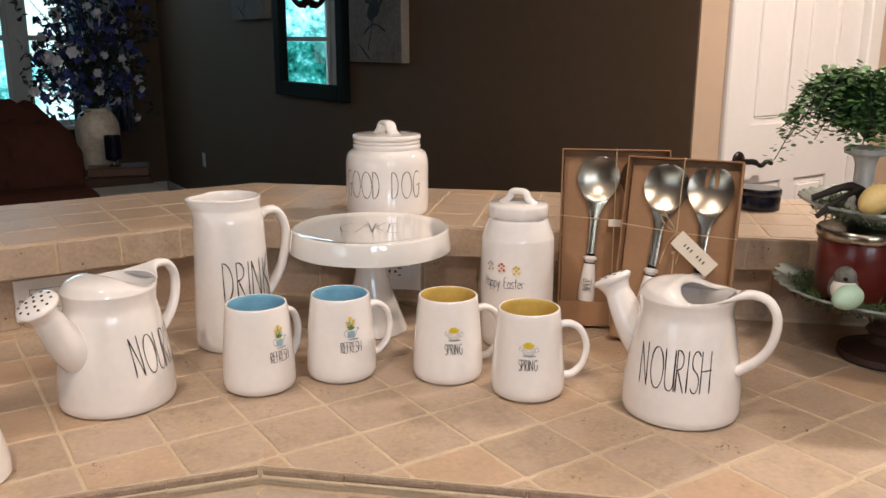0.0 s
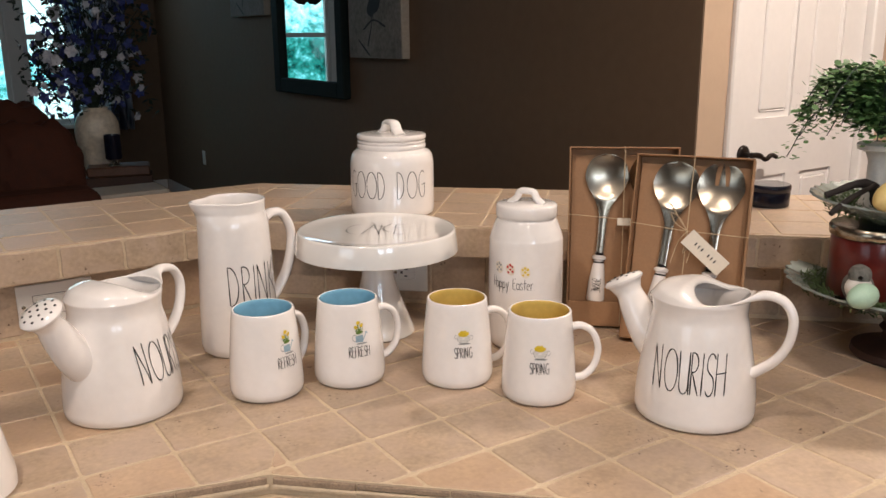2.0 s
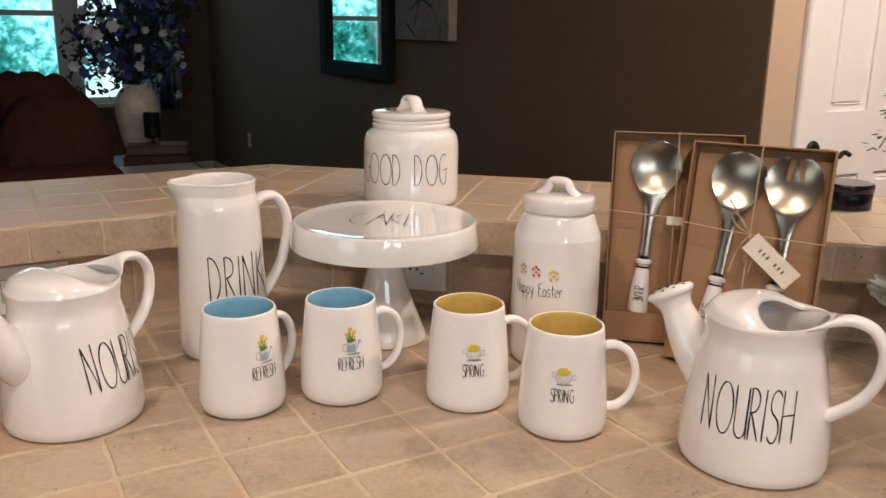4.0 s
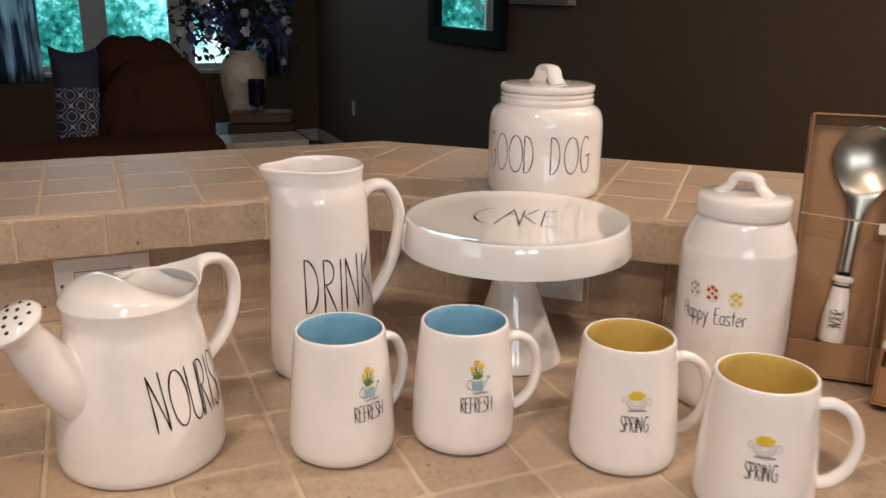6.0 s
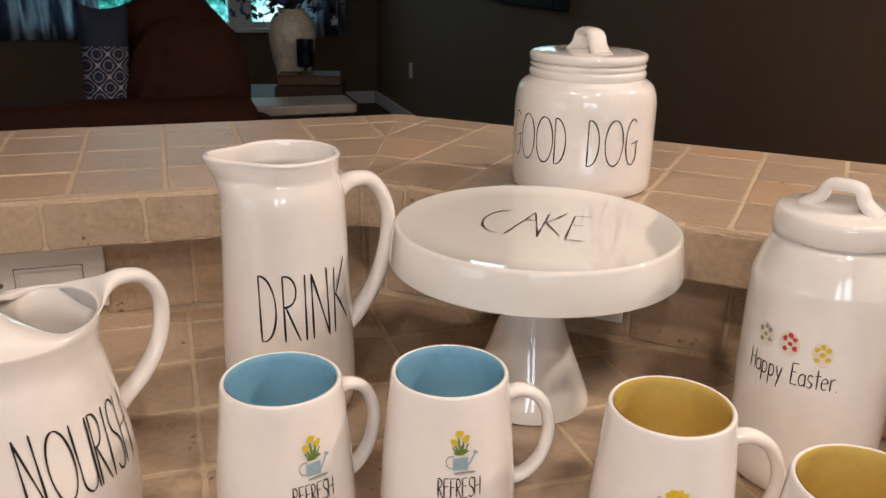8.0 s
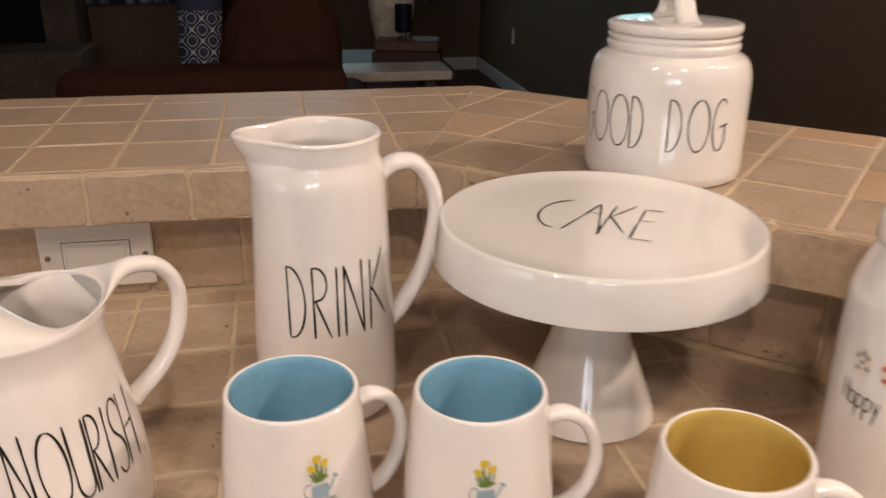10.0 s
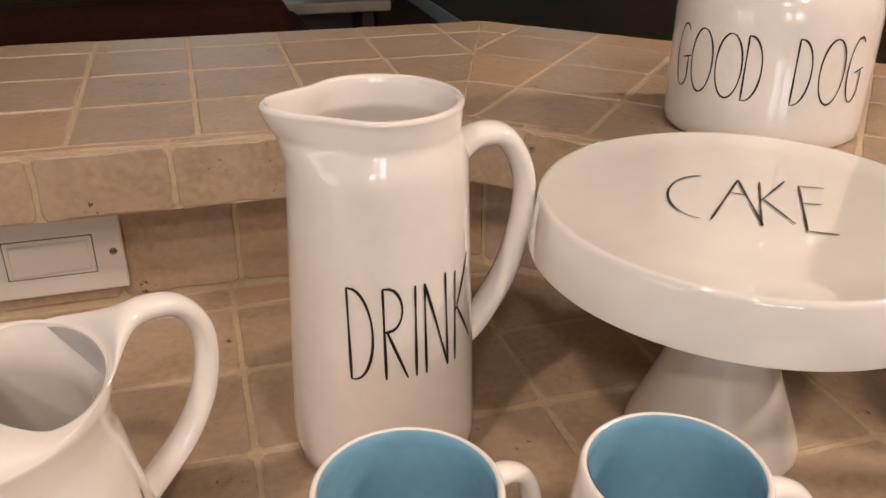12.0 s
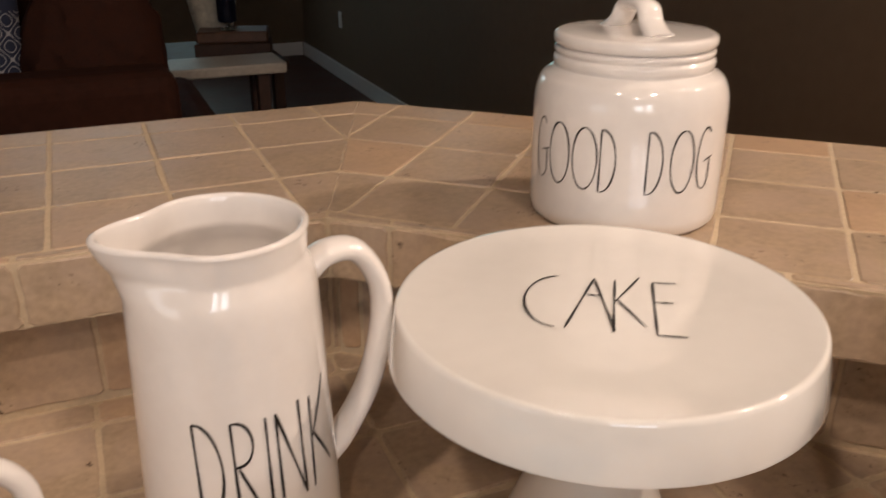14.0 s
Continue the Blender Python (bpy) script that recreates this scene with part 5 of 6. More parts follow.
t = thing("fern_urn", pose(SX - 0.066, SY + 0.000, COUNTER + 0.214) @ Matrix.Scale(1.15, 4), "small white urn with a trailing green fern", "potted plant")
part("urn", lathe([(0, 0), (0.027, 0), (0.029, 0.004), (0.022, 0.011), (0.0150, 0.022), (0.0118, 0.045), (0.0118, 0.068), (0.0155, 0.078), (0.0255, 0.082), (0.0265, 0.088), (0.0240, 0.090), (0.0, 0.089)], 36), WHITE_FIG, t, smooth=True)
rr = random.Random(11)
leaves, stems = bmesh.new(), bmesh.new()
for k in range(92):
    a = rr.uniform(0, 2 * math.pi)
    if k < 9:
        a = radians(180 + rr.uniform(-45, 45))
    reach, rise, drop = rr.uniform(0.03, 0.088), rr.uniform(0.03, 0.095), rr.uniform(0.0, 0.045)
    if k < 9:
        reach, drop = rr.uniform(0.080, 0.118), rr.uniform(0.03, 0.075)
    pts = curve([(0, 0, 0.095), (reach * 0.35 * math.cos(a), reach * 0.35 * math.sin(a), 0.095 + rise * 0.8), (reach * 0.75 * math.cos(a), reach * 0.75 * math.sin(a), 0.095 + rise - drop * 0.25), (reach * math.cos(a), reach * math.sin(a), 0.095 + rise - drop)], 5)
    sweep(stems, pts, 0.0007, 4)
    for i, p in enumerate(pts[3:]):
        for sgn in (-1, 1):
            for sub in (0.3, 0.7, 1.1):
                d = Vector((-math.sin(a) * sgn + rr.uniform(-0.4, 0.4), math.cos(a) * sgn + rr.uniform(-0.4, 0.4), rr.uniform(-0.5, 0.5))).normalized()
                c = Vector(p) + d * 0.014 * sub
                w = d.cross(Vector((rr.uniform(-0.6, 0.6), rr.uniform(-0.6, 0.6), 1))).normalized()
                s = rr.uniform(0.0034, 0.0058)
                leaves.faces.new([leaves.verts.new(q) for q in (c, c + d * s * 0.6 + w * s * 0.8, c + d * s * 1.4 + w * s * 0.55, c + d * s * 1.6, c + d * s * 1.4 - w * s * 0.55, c + d * s * 0.6 - w * s * 0.8)])
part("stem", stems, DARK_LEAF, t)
part("foliage", leaves, LEAF, t)
bm = bmesh.new()
sweep(bm, curve([(0.0, 0.0, 0.0), (-0.012, -0.008, 0.030), (-0.040, -0.02, 0.042), (-0.085, -0.020, 0.026)], 5), [0.011, 0.0105, 0.0095, 0.0105, 0.0085, 0.0080, 0.0090, 0.0072, 0.0065, 0.0072, 0.0060, 0.0052, 0.0058, 0.0050, 0.0046, 0.0052], 8)
sweep(bm, curve([(-0.020, -0.02, 0.040), (-0.060, -0.03, 0.020), (-0.085, -0.04, 0.004)], 4), 0.004, 8)
tagged(part("branch", bm, BARK, smooth=True, m=pose(SX - 0.066, SY - 0.015, COUNTER + 0.224)), "dark bare twig lying on moss", "branch")

# ---- living room ----


def cushion(name, m, wide, high, thick, mat, parent=None, pinch=0.12, power=2.6):
    """A soft square cushion standing on its edge, corners pulled to points."""
    bm = bmesh.new()
    n = 14
    for s in (-1, 1):
        grid_v = []
        for i in range(n + 1):
            row = []
            for j in range(n + 1):
                a, b = 2 * i / n - 1, 2 * j / n - 1
                f = (1 - abs(a) ** power) * (1 - abs(b) ** power)
                px = a * wide / 2 * (1 - pinch * (1 - b * b) * a * a)
                pz = b * high / 2 * (1 - pinch * (1 - a * a) * b * b)
                row.append(bm.verts.new((px, s * thick / 2 * max(0.0, f) ** 0.5, pz)))
            grid_v.append(row)
        for i in range(n):
            for j in range(n):
                bm.faces.new((grid_v[i][j], grid_v[i + 1][j], grid_v[i + 1][j + 1], grid_v[i][j + 1]))
    bmesh.ops.remove_doubles(bm, verts=bm.verts[:], dist=1e-5)
    return part(name, bm, mat, parent, smooth=True, m=m)


t = thing("sofa", ML, "brown microsuede sofa with slumped back cushions", "sofa")
boxed("base", SOFA, t, (-0.20, 0.62, 3.04, 3.95, 0.06, 0.42), 0.04, seg=3)
boxed("back", SOFA, t, (-0.20, 0.60, 3.03, 3.22, 0.40, 0.885), 0.05, seg=4)
boxed("arm", SOFA, t, (0.60, 0.74, 3.06, 3.95, 0.06, 0.70), 0.06, seg=4)
boxed("arm", SOFA, t, (-0.36, -0.205, 3.06, 3.95, 0.06, 0.62), 0.06, seg=4)
boxed("seat_cushion", SOFA, t, (-0.19, 0.59, 3.24, 3.93, 0.425, 0.56), 0.05, seg=4)
for u, v, z, w, h, d, tilt in ((0.420, 3.34, 0.860, 0.36, 0.46, 0.24, -10), (0.375, 3.55, 0.930, 0.36, 0.44, 0.24, -8)):
    bm = bmesh.new()
    bmesh.ops.create_uvsphere(bm, u_segments=56, v_segments=36, radius=1.0)
    for q in bm.verts:
        c = q.co
        c.x, c.y, c.z = [math.copysign(abs(k) ** 0.72, k) for k in (c.x, c.y, c.z)]
        c += Vector((0.10, 0.16, 0.20)) * noise.noise(Vector((c.x * 2.4 + u * 9, c.y * 2.2, c.z * 2.4))) + Vector((0.05, 0.08, 0.06)) * noise.noise(Vector((c.x * 6 + u * 5, c.y * 5, c.z * 6)))
    part("back_cushion", bm, SOFA, t, smooth=True, m=pose(u, v, z, tilt, 0, 0) @ Matrix.Diagonal((w / 2, d / 2, h / 2, 1)))
ob = cushion("throw_pillow", ML @ pose(0.179, 3.335, 0.960, -6, 2, 8), 0.152, 0.375, 0.13, PILLOW)
tagged(ob, "navy throw pillow with white lattice pattern on sofa", "pillow")

t = thing("side_table", ML, "pale-topped wooden side table", "table")
boxed("tabletop", material("whitewashed_wood", (0.42, 0.38, 0.32), 0.5, vary=0.2, scale=8), t, (0.64, 1.16, 4.30, 4.56, 0.602, 0.645), 0.008, seg=2)
for a, b in ((0.72, 4.33), (1.04, 4.33), (0.72, 4.48), (1.04, 4.48)):
    boxed("leg", DARK_WOOD, t, (a, a + 0.05, b, b + 0.05, 0.0, 0.601), 0.004)
t = thing("console_table", ML, "dark wooden console table behind the sofa", "table")
boxed("tabletop", DARK_WOOD, t, (0.72, 1.24, 4.60, 5.30, 0.555, 0.595), 0.006)
for a, b in ((0.76, 4.64), (1.17, 4.64), (0.76, 5.21), (1.17, 5.21)):
    boxed("leg", DARK_WOOD, t, (a, a + 0.05, b, b + 0.05, 0.0, 0.554), 0.004)
t = thing("keepsake_box", ML @ pose(1.045, 4.86, 0.595, 0, 0, -14), "carved brown wooden box on the side table", "box")
boxed("body", DARK_WOOD, t, (-0.17, 0.17, -0.10, 0.10, 0.0, 0.062), 0.004)
boxed("lid", PINE, t, (-0.16, 0.16, -0.095, 0.095, 0.063, 0.115), 0.008)
t = thing("candle_holder", ML @ pose(1.02, 4.84, 0.7105), "dark blue glass candle holder on wooden box", "candle holder")
part("foot", lathe([(0, 0), (0.034, 0), (0.034, 0.005), (0.012, 0.014), (0.010, 0.026), (0.030, 0.036), (0, 0.036)], 24), GLASS, t, smooth=True)
part("cup", lathe([(0, 0.0365), (0.040, 0.0365), (0.043, 0.045), (0.043, 0.165), (0.040, 0.167), (0.038, 0.15), (0, 0.15)], 32), GLASS_DARK, t, smooth=True)

t = thing("flower_vase", ML @ pose(0.985, 5.02, 0.595), "tall cream crackle vase with blue and white silk flowers", "vase")
part("vase", lathe([(0, 0), (0.062, 0), (0.066, 0.01)] + [tuple(q) for q in curve([(0.070, 0.03), (0.098, 0.15), (0.117, 0.27), (0.108, 0.35), (0.080, 0.395), (0.066, 0.405), (0.072, 0.420)], 5)] + [(0.066, 0.42), (0.06, 0.40), (0.07, 0.3), (0, 0.05)], 40), VASE, t, smooth=True)
rr = random.Random(21)
green, blue, white, stalk = bmesh.new(), bmesh.new(), bmesh.new(), bmesh.new()


def blossom(bm, c, size, petals):
    out = Vector((rr.uniform(-1, 1), rr.uniform(-1.6, 0.4), rr.uniform(-0.4, 0.8))).normalized()
    s = out.cross(Vector((0, 0, 1))).normalized()
    u = s.cross(out)
    for i in range(petals):
        a = 2 * math.pi * i / petals + rr.uniform(-0.2, 0.2)
        d = s * math.cos(a) + u * math.sin(a)
        w = (s * -math.sin(a) + u * math.cos(a)) * 0.42
        bm.faces.new([bm.verts.new(q) for q in (c, c + d * size * 0.55 + w * size + out * size * 0.25, c + d * size + out * size * 0.12, c + d * size * 0.55 - w * size + out * size * 0.25)])


for k in range(105):
    a, reach, top = rr.uniform(0, 2 * math.pi), rr.uniform(0.06, 0.34), rr.uniform(0.55, 1.15)
    tip = Vector((reach * math.cos(a), reach * 0.6 * math.sin(a), top - reach * 0.25))
    sweep(stalk, curve([(0, 0, 0.38), tuple(tip * 0.5 + Vector((0, 0, 0.28))), tuple(tip)], 4), 0.0022, 4)
    for j in range(9):
        p = tip + Vector((rr.uniform(-0.07, 0.07), rr.uniform(-0.06, 0.06), rr.uniform(-0.16, 0.05)))
        kind = rr.random()
        if kind < 0.50:
            for _ in range(3):
                d = Vector((rr.uniform(-1, 1), rr.uniform(-1, 1), rr.uniform(-1, 0.6))).normalized()
                w = d.cross(Vector((rr.uniform(-1, 1), rr.uniform(-1, 1), 1))).normalized() * 0.012
                ln = rr.uniform(0.03, 0.06)
                green.faces.new([green.verts.new(q) for q in (p, p + d * ln * 0.5 + w, p + d * ln, p + d * ln * 0.5 - w)])
        elif kind < 0.74:
            blossom(blue, p, rr.uniform(0.018, 0.034), 5)
        elif j < 4:
            blossom(white, p, rr.uniform(0.022, 0.038), 6)
part("stalk", stalk, DARK_LEAF, t)
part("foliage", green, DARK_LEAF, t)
part("blue_blossoms", blue, PETAL_BLUE, t)
part("white_blossoms", white, PETAL_WHITE, t)


def curtain(u0, u1, label):
    bm = bmesh.new()
    n, rows = 60, 10
    vs = []
    for j in range(rows + 1):
        z = 0.60 + (2.2 - 0.60) * j / rows
        vs.append([bm.verts.new((u0 + (u1 - u0) * i / n, V1 - 0.10 + 0.035 * math.sin(i * 0.85 + 0.3 * math.sin(j * 0.6)), z)) for i in range(n + 1)])
    for r0, r1 in zip(vs, vs[1:]):
        for i in range(n):
            bm.faces.new((r0[i], r0[i + 1], r1[i + 1], r1[i]))
    ob = part("curtain", bm, CURTAIN, smooth=True, m=ML)
    mod = ob.modifiers.new("thickness", "SOLIDIFY")
    mod.thickness = 0.003
    return tagged(ob, label, "curtain", "birch-print curtains")


curtain(-1.05, -0.10, "blue grey birch-print curtain drawn beside the window")
curtain(1.36, 1.86, "blue grey birch-print curtain drawn beside the window")
t = thing("curtain_rod", ML, "dark metal curtain rod above the window", "curtain rod")
part("rod", sweep(bmesh.new(), [(-1.15, V1 - 0.10, 2.22), (1.95, V1 - 0.10, 2.22)], 0.012, 10), BLACK_METAL, t, smooth=True)
for u in (-1.0, 1.8):
    boxed("bracket", BLACK_METAL, t, (u - 0.01, u + 0.01, V1 - 0.10, V1 - 0.001, 2.205, 2.235), 0.003)


def wall_thing(name, label, category):
    return thing(name, ML, label, category)


t = wall_thing("wall_mirror", "mirror in a dark teal wooden window frame", "mirror")
a0, a1, b0, b1, z0, z1, z2, z3 = 4.195, 5.150, 4.275, 5.055, 1.050, 1.135, 1.90, 1.99
for dims in ((U0 - 0.05, U0 - 0.002, a0, b0, z0, z3), (U0 - 0.05, U0 - 0.002, b1, a1, z0, z3), (U0 - 0.05, U0 - 0.002, b0, b1, z0, z1), (U0 - 0.05, U0 - 0.002, b0, b1, z2, z3)):
    boxed("frame_rail", FRAME_TEAL, t, dims, 0.006)
boxed("mirror_glass", MIRROR, t, (U0 - 0.022, U0 - 0.018, b0, b1, z1, z2))
bm = bmesh.new()
rr = random.Random(8)
for k in range(5):
    ph = rr.uniform(0, 6)
    sweep(bm, [((0.125 + 0.012 * math.sin(5 * a + ph)) * math.cos(a), 0.014 * math.sin(7 * a + ph), (0.125 + 0.012 * math.cos(6 * a + ph)) * math.sin(a)) for a in [2 * math.pi * i / 40 for i in range(41)]], 0.010, 6)
tagged(part("twig_wreath", bm, BARK, smooth=True, m=ML @ Matrix.Translation((U0 - 0.07, 4.66, 1.70)) @ Matrix.Rotation(radians(90), 4, "Z")), "dark twig wreath hung on the mirror", "wreath")


def picture(v0, v1, z0, z1, bird, label):
    t = wall_thing("canvas_picture", label, "picture")
    boxed("canvas", CANVAS_SIDE, t, (U0 - 0.045, U0 - 0.002, v0, v1, z0, z1), 0.003)
    face = boxed("painted_face", CANVAS, t, (U0 - 0.0475, U0 - 0.0455, v0 + 0.004, v1 - 0.004, z0 + 0.004, z1 - 0.004))
    w, h = v1 - v0, 0.56
    strokes = [[(0.30, 0.25), (0.50, 0.33), (0.72, 0.27)], [(0.38, 0.10), (0.46, 0.30), (0.44, 0.45)], [(0.42, 0.02), (0.20, 0.16)]]
    if bird:
        strokes += [[(0.30, 0.62), (0.42, 0.52), (0.55, 0.42), (0.62, 0.50), (0.78, 0.66)], [(0.46, 0.50), (0.50, 0.32)], [(0.90, 0.95), (0.84, 0.70)]]
    place = lambda a, b: (U0 - 0.0482, v1 - a * w, z0 + b * h)
    part("brushwork", merge(*[ribbons([[tuple(q) for q in curve(s, 6)]], 0.022 + 0.030 * (i == 3), place) for i, s in enumerate(strokes)]), PAINT_DARK, face)
    if bird:
        part("bird_shape", merge(blob(place, 0.50, 0.46, 0.12, 0.085, 14, 0.15, 0.5), blob(place, 0.38, 0.56, 0.055, 0.05, 10, 0.1)), PAINT_DARK, face)


picture(3.570, 4.110, 1.272, 1.95, True, "grey canvas painting of a bird on a branch")
picture(5.270, 5.880, 1.515, 2.05, False, "grey canvas painting with branches")

t = thing("fireplace", ML, "brown stone fireplace with a black firebox", "fireplace")
bm = box(bmesh.new(), -2.6, -2.15, V1 - 0.45, V1 - 0.002, 0.0, CEIL - 0.002)
box(bm, -1.30, -1.06, V1 - 0.45, V1 - 0.002, 0.0, CEIL - 0.002)
box(bm, -2.15, -1.30, V1 - 0.45, V1 - 0.002, 1.15, CEIL - 0.002)
part("surround", bm, HEARTH, t)
boxed("hearth", HEARTH, t, (-2.7, -0.95, V1 - 1.0, V1 - 0.455, 0.0, 0.36), 0.02)
boxed("firebox", SOOT, t, (-2.145, -1.305, V1 - 0.25, V1 - 0.01, 0.0, 1.14))


# ---- tiles: each one a piece of its own ----


def clip(poly, n, d):
    """The part of a convex polygon where n.p <= d."""
    out = []
    for i, p in enumerate(poly):
        q = poly[(i + 1) % len(poly)]
        a, b = n.dot(p) - d, n.dot(q) - d
        if a <= 0:
            out.append(p)
        if a * b < 0:
            out.append(p + (q - p) * (a / (a - b)))
    return out


def area(poly):
    return abs(sum(p.x * q.y - q.x * p.y for p, q in zip(poly, poly[1:] + poly[:1]))) / 2


def shrink(poly, k):
    """A convex polygon moved inwards by k on every side."""
    if sum(p.x * q.y - q.x * p.y for p, q in zip(poly, poly[1:] + poly[:1])) < 0:
        poly = poly[::-1]
    out = poly
    for p, q in zip(poly, poly[1:] + poly[:1]):
        e = q - p
        if e.length < 1e-6:
            continue
        n = Vector((e.y, -e.x)).normalized()
        out = clip(out, n, n.dot(p) - k)
        if len(out) < 3:
            return []
    return out


def tile_mesh(poly, rng, wear, depth=0.010):
    """A worn tile: uneven outline, rounded upper edge; z = 0 is its face."""
    pts = []
    for p, q in zip(poly, poly[1:] + poly[:1]):
        e = q - p
        if e.length < 0.004:
            pts.append(p)
            continue
        n = Vector((e.y, -e.x)).normalized()
        k = min(0.004, e.length * 0.2) / e.length
        for t in (k, 0.2, 0.37, 0.52, 0.66, 0.83, 1 - k) if e.length > 0.03 else (k, 1 - k):
            pts.append(p + e * t - n * (rng.uniform(0.0, wear) + (wear if rng.random() < 0.12 else 0.0)))
    c = sum(pts, Vector((0, 0))) / len(pts)
    verts, faces, n = [], [], len(pts)
    for inset, z in ((0.0, -depth), (0.0, -0.0014), (0.0007, -0.0004), (0.0018, 0.0)):
        for p in pts:
            d = (c - p).normalized() * inset
            verts.append((p.x + d.x, p.y + d.y, z + (rng.uniform(-0.0002, 0.0002) if inset else 0)))
    for r in range(3):
        for i in range(n):
            j = (i + 1) % n
            faces.append((r * n + i, r * n + j, (r + 1) * n + j, (r + 1) * n + i))
    faces.append(tuple(range(3 * n, 4 * n)))
    me = bpy.data.meshes.new("tile")
    me.from_pydata(verts, [], faces)
    return me


RNG = random.Random(5)
JOINT = 0.0012


def lay(parent, poly, m, mat=STONE, wear=0.0008):
    inner = shrink(poly, JOINT)
    if len(inner) < 3 or area(inner) < 2e-4:
        return
    centre = sum(inner, Vector((0, 0))) / len(inner)
    me = tile_mesh([p - centre for p in inner], RNG, wear)
    me.materials.append(mat)
    ob = new("tile", me)
    tilt = Matrix.Rotation(RNG.uniform(-0.003, 0.003), 4, "X") @ Matrix.Rotation(RNG.uniform(-0.003, 0.003), 4, "Y")
    ob.matrix_basis = m @ Matrix.Translation((centre.x, centre.y, RNG.uniform(-0.0005, 0.0005))) @ tilt
    ob.parent = parent


def grid(parent, m, u_lines, v_lines, cuts, mat=STONE, wear=0.0008, gap=0.0):
    """Lays tiles in the cells of a grid, in the plane's own axes; cuts are half planes that hold the tiled field."""
    for a, b in zip(u_lines, u_lines[1:]):
        for c, d in zip(v_lines, v_lines[1:]):
            cut = [Vector((a, c + gap)), Vector((b, c + gap)), Vector((b, d - gap)), Vector((a, d - gap))]
            for n, k in cuts:
                cut = clip(cut, n, k)
                if len(cut) < 3:
                    break
            else:
                lay(parent, cut, m, mat, wear)


def local(axis_x, axis_y, n):
    return Vector((n.dot(axis_x), n.dot(axis_y)))


def lines(phase, lo, hi, step=0.1):
    k = math.floor((lo - phase) / step)
    out = []
    while phase + k * step < hi + step:
        out.append(phase + k * step)
        k += 1
    return out


# counter field, along the house; split at the sink's corner
n_l, n_r = Vector((LDIR.y, -LDIR.x)), Vector((RDIR.y, -RDIR.x))
mid = (n_l + n_r).normalized()
seam = Vector((mid.y, -mid.x))
seam = seam if seam.x > 0 else -seam
to = lambda n: local(U_AX, V_AX, n)
top = ML @ Matrix.Translation((0, 0, COUNTER))
us, vs = lines(0.549, -0.75, 1.45, 0.1018), lines(0.859, 0.05, WALL_V, 0.0982)
limits = [(Vector((0, 1)), WALL_V - 0.001), (to(W_AX), WALL_W - 0.001), (to(P_AX), RIGHT_END - 0.25), (to(-U_AX), 0.75)]
cut_l, cut_r, cut_s = (to(n_l), n_l.dot(PEAK)), (to(n_r), n_r.dot(PEAK)), (to(seam), seam.dot(PEAK))
cut_t = (-cut_s[0], -cut_s[1])
for a, b in zip(us, us[1:]):
    for c, d in zip(vs, vs[1:]):
        cell = [Vector((a, c)), Vector((b, c)), Vector((b, d)), Vector((a, d))]
        inside = lambda cut: all(cut[0].dot(p) <= cut[1] for p in cell)
        if inside(cut_l) or inside(cut_r):
            grid(counter, top, [a, b], [c, d], limits, gap=0.0008)
        elif inside(cut_s):
            grid(counter, top, [a, b], [c, d], limits + [cut_l], gap=0.0008)
        elif inside(cut_t):
            grid(counter, top, [a, b], [c, d], limits + [cut_r], gap=0.0008)
        else:
            grid(counter, top, [a, b], [c, d], limits + [cut_l, (cut_s[0], cut_s[1] + JOINT)], gap=0.0008)
            grid(counter, top, [a, b], [c, d], limits + [cut_r, (cut_t[0], cut_t[1] + JOINT)], gap=0.0008)

# bar top: the edge tiles' upper side, then rows that meet at a mitre
cross = (B1 - F1).normalized()
mitre = Vector((cross.y, -cross.x))
for axes, m, edge, phase, edge_phase, lo, hi, sign in (((U_AX, V_AX), ML, EDGE_V, 0.3345, 0.2130, -0.95, 0.85, 1), ((P_AX, W_AX), MR, EDGE_W, -0.2865, -0.529, -0.9, RIGHT_END - 0.2, -1)):
    n = local(axes[0], axes[1], mitre) * sign
    cuts = [(n, mitre.dot(F1) * sign + JOINT * 1.35), (Vector((-1, 0)), -lo), (Vector((1, 0)), hi)]
    upper = m @ Matrix.Translation((0, 0, BAR))
    grid(bar_top, upper, lines(phase, lo, hi, 0.0968), [edge + 0.0125, edge + 0.113, edge + 0.2165, edge + 0.318, edge + BARW], cuts)
    grid(bar_top, upper, lines(edge_phase, lo, hi, 0.0985), [edge + 0.001, edge + 0.0135], cuts, wear=0.0012)

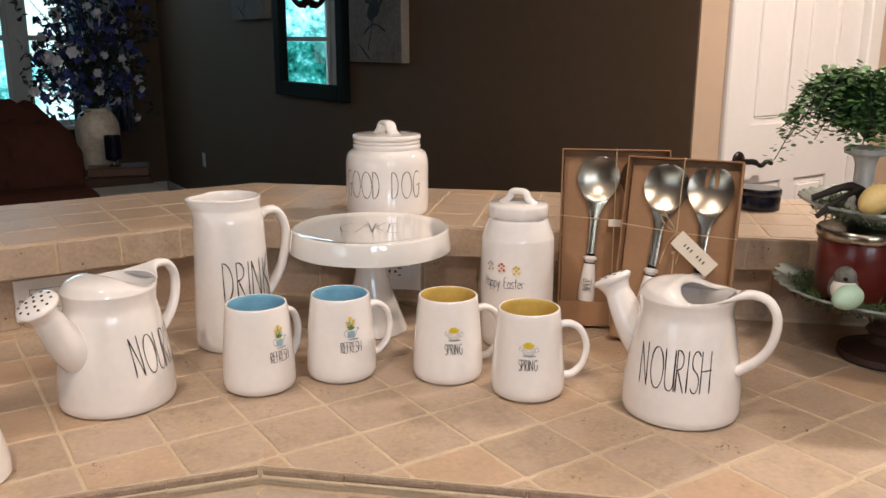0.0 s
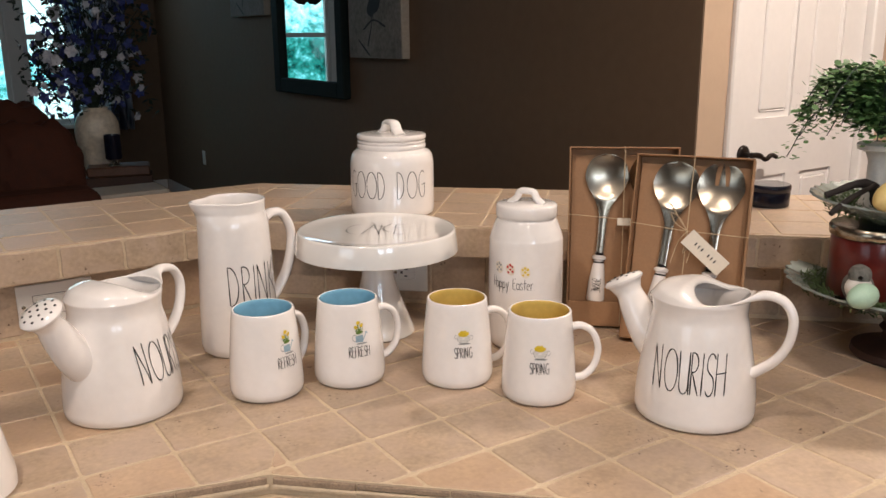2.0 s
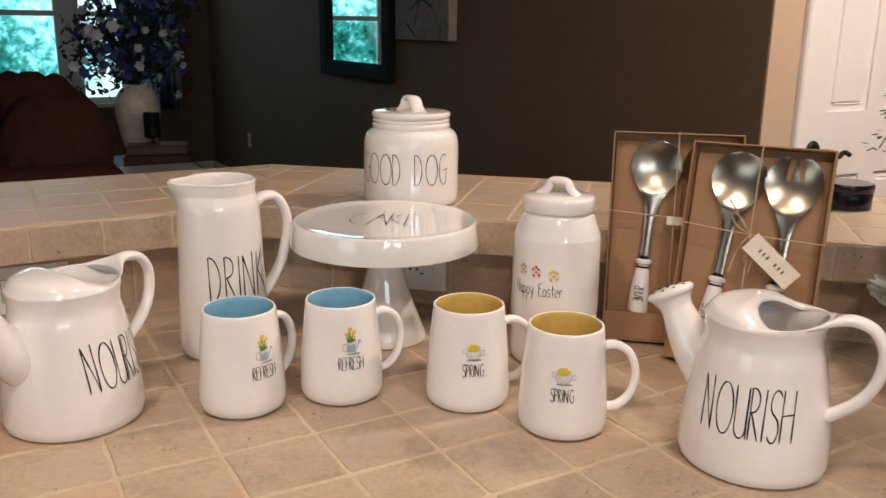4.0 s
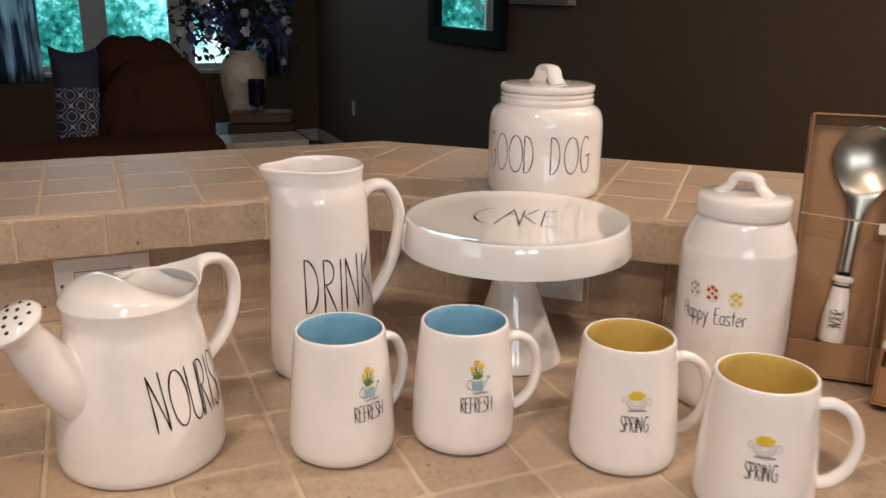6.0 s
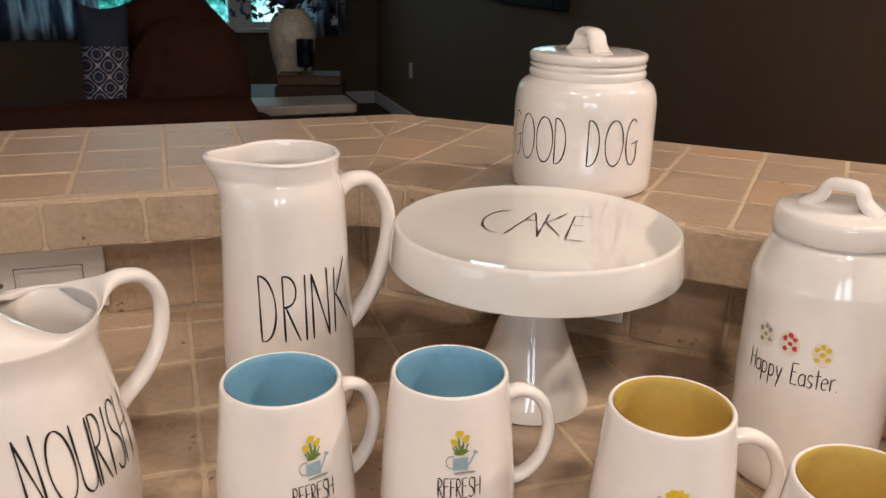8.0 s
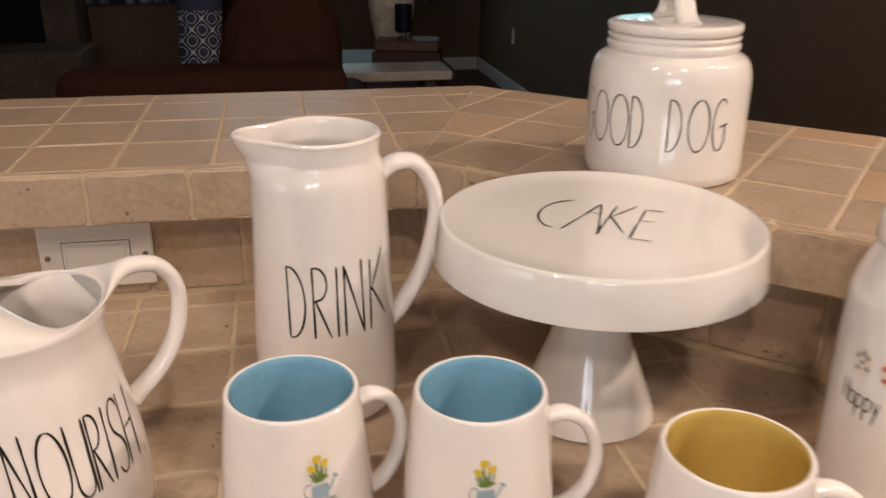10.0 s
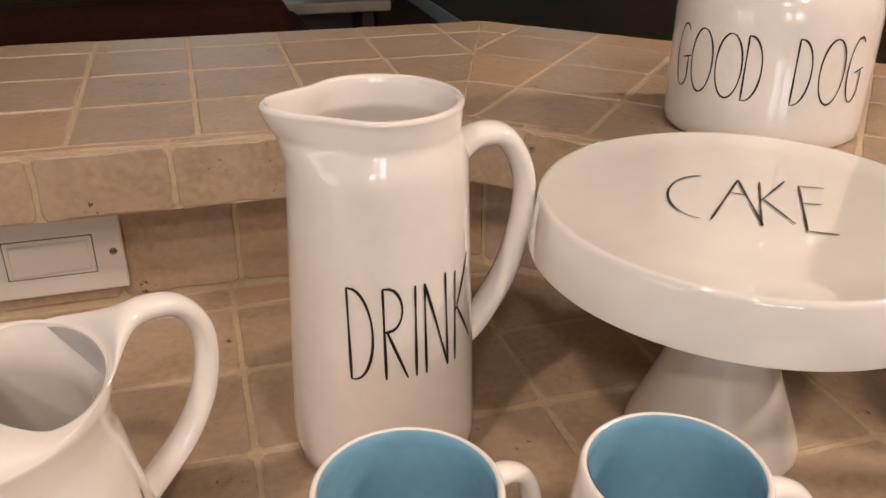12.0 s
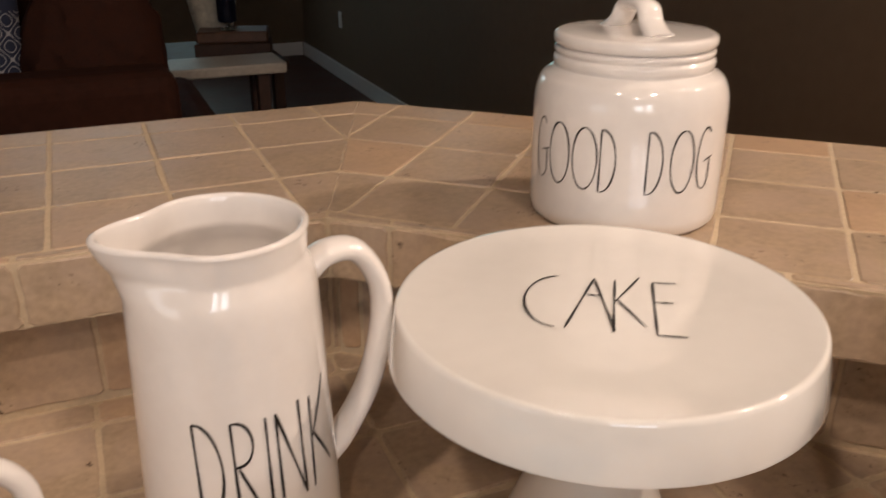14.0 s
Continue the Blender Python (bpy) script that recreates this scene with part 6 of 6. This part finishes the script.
# edge tiles of the bar and tiles of the splash walls
for axes, m, edge, wall, phase, wphase, lo, hi in (((U_AX, V_AX), ML, EDGE_V, WALL_V, 0.2130, 0.3556, -0.95, None), ((P_AX, W_AX), MR, EDGE_W, WALL_W, -0.529, -0.283, None, RIGHT_END - 0.2)):
    f, g = F1.dot(axes[0]), G1.dot(axes[0])
    flo, fhi = (lo, f) if lo is not None else (f, hi)
    wlo, whi = (lo, g) if lo is not None else (g, hi)
    stand = Matrix.Rotation(radians(90), 4, "X")
    field = m @ Matrix.Translation((0, edge, 0)) @ stand
    grid(bar_top, field, lines(phase, flo, fhi, 0.0985), [BAR - 0.055, BAR - 0.001], [(Vector((1, 0)), fhi), (Vector((-1, 0)), -flo)], wear=0.0010)
    field = m @ Matrix.Translation((0, wall, 0)) @ stand
    grid(wall_splash_1 if lo is not None else wall_splash_2, field, lines(wphase, wlo, whi, 0.099), [COUNTER + 0.004, COUNTER + 0.104], [(Vector((1, 0)), whi), (Vector((-1, 0)), -wlo)])

# worn nosing and ledge tiles round the sink cut-out
for d, sgn, reach in ((-LDIR, -1, 1.0), (RDIR, 1, 1.1)):
    ang = math.atan2(d.y * sgn, d.x * sgn)
    m = Matrix.Translation((PEAK.x, PEAK.y, 0)) @ Matrix.Rotation(ang, 4, "Z")
    s, k = 0.004, 0
    while s < reach:
        w = 0.098 + RNG.uniform(-0.004, 0.004)
        x0, x1 = (s, s + w) if sgn > 0 else (-s - w, -s)
        boxed("edge_strip", BARE_EDGE, counter, (x0, x1, -0.0026 + RNG.uniform(-0.0012, 0.0008), 0.003, COUNTER - 0.0105 + RNG.uniform(-0.001, 0.001), COUNTER - 0.0028 + RNG.uniform(-0.0012, 0.0012)), 0.0012, m=m)
        boxed("grout_bead", GROUT, counter, (x0 - 0.002, x1 + 0.002, -0.0042 + RNG.uniform(-0.0015, 0.0015), 0.002, COUNTER - 0.0160 + RNG.uniform(-0.002, 0.001), COUNTER - 0.0108), 0.0015, m=m)
        cell = [Vector((x0 + 0.002, -0.098)), Vector((x1 - 0.002, -0.098)), Vector((x1 - 0.002, -0.008)), Vector((x0 + 0.002, -0.008))]
        lay(ledge, cell, m @ Matrix.Translation((0, 0, 0.8885)), SINK_STONE)
        s += w + 0.0012
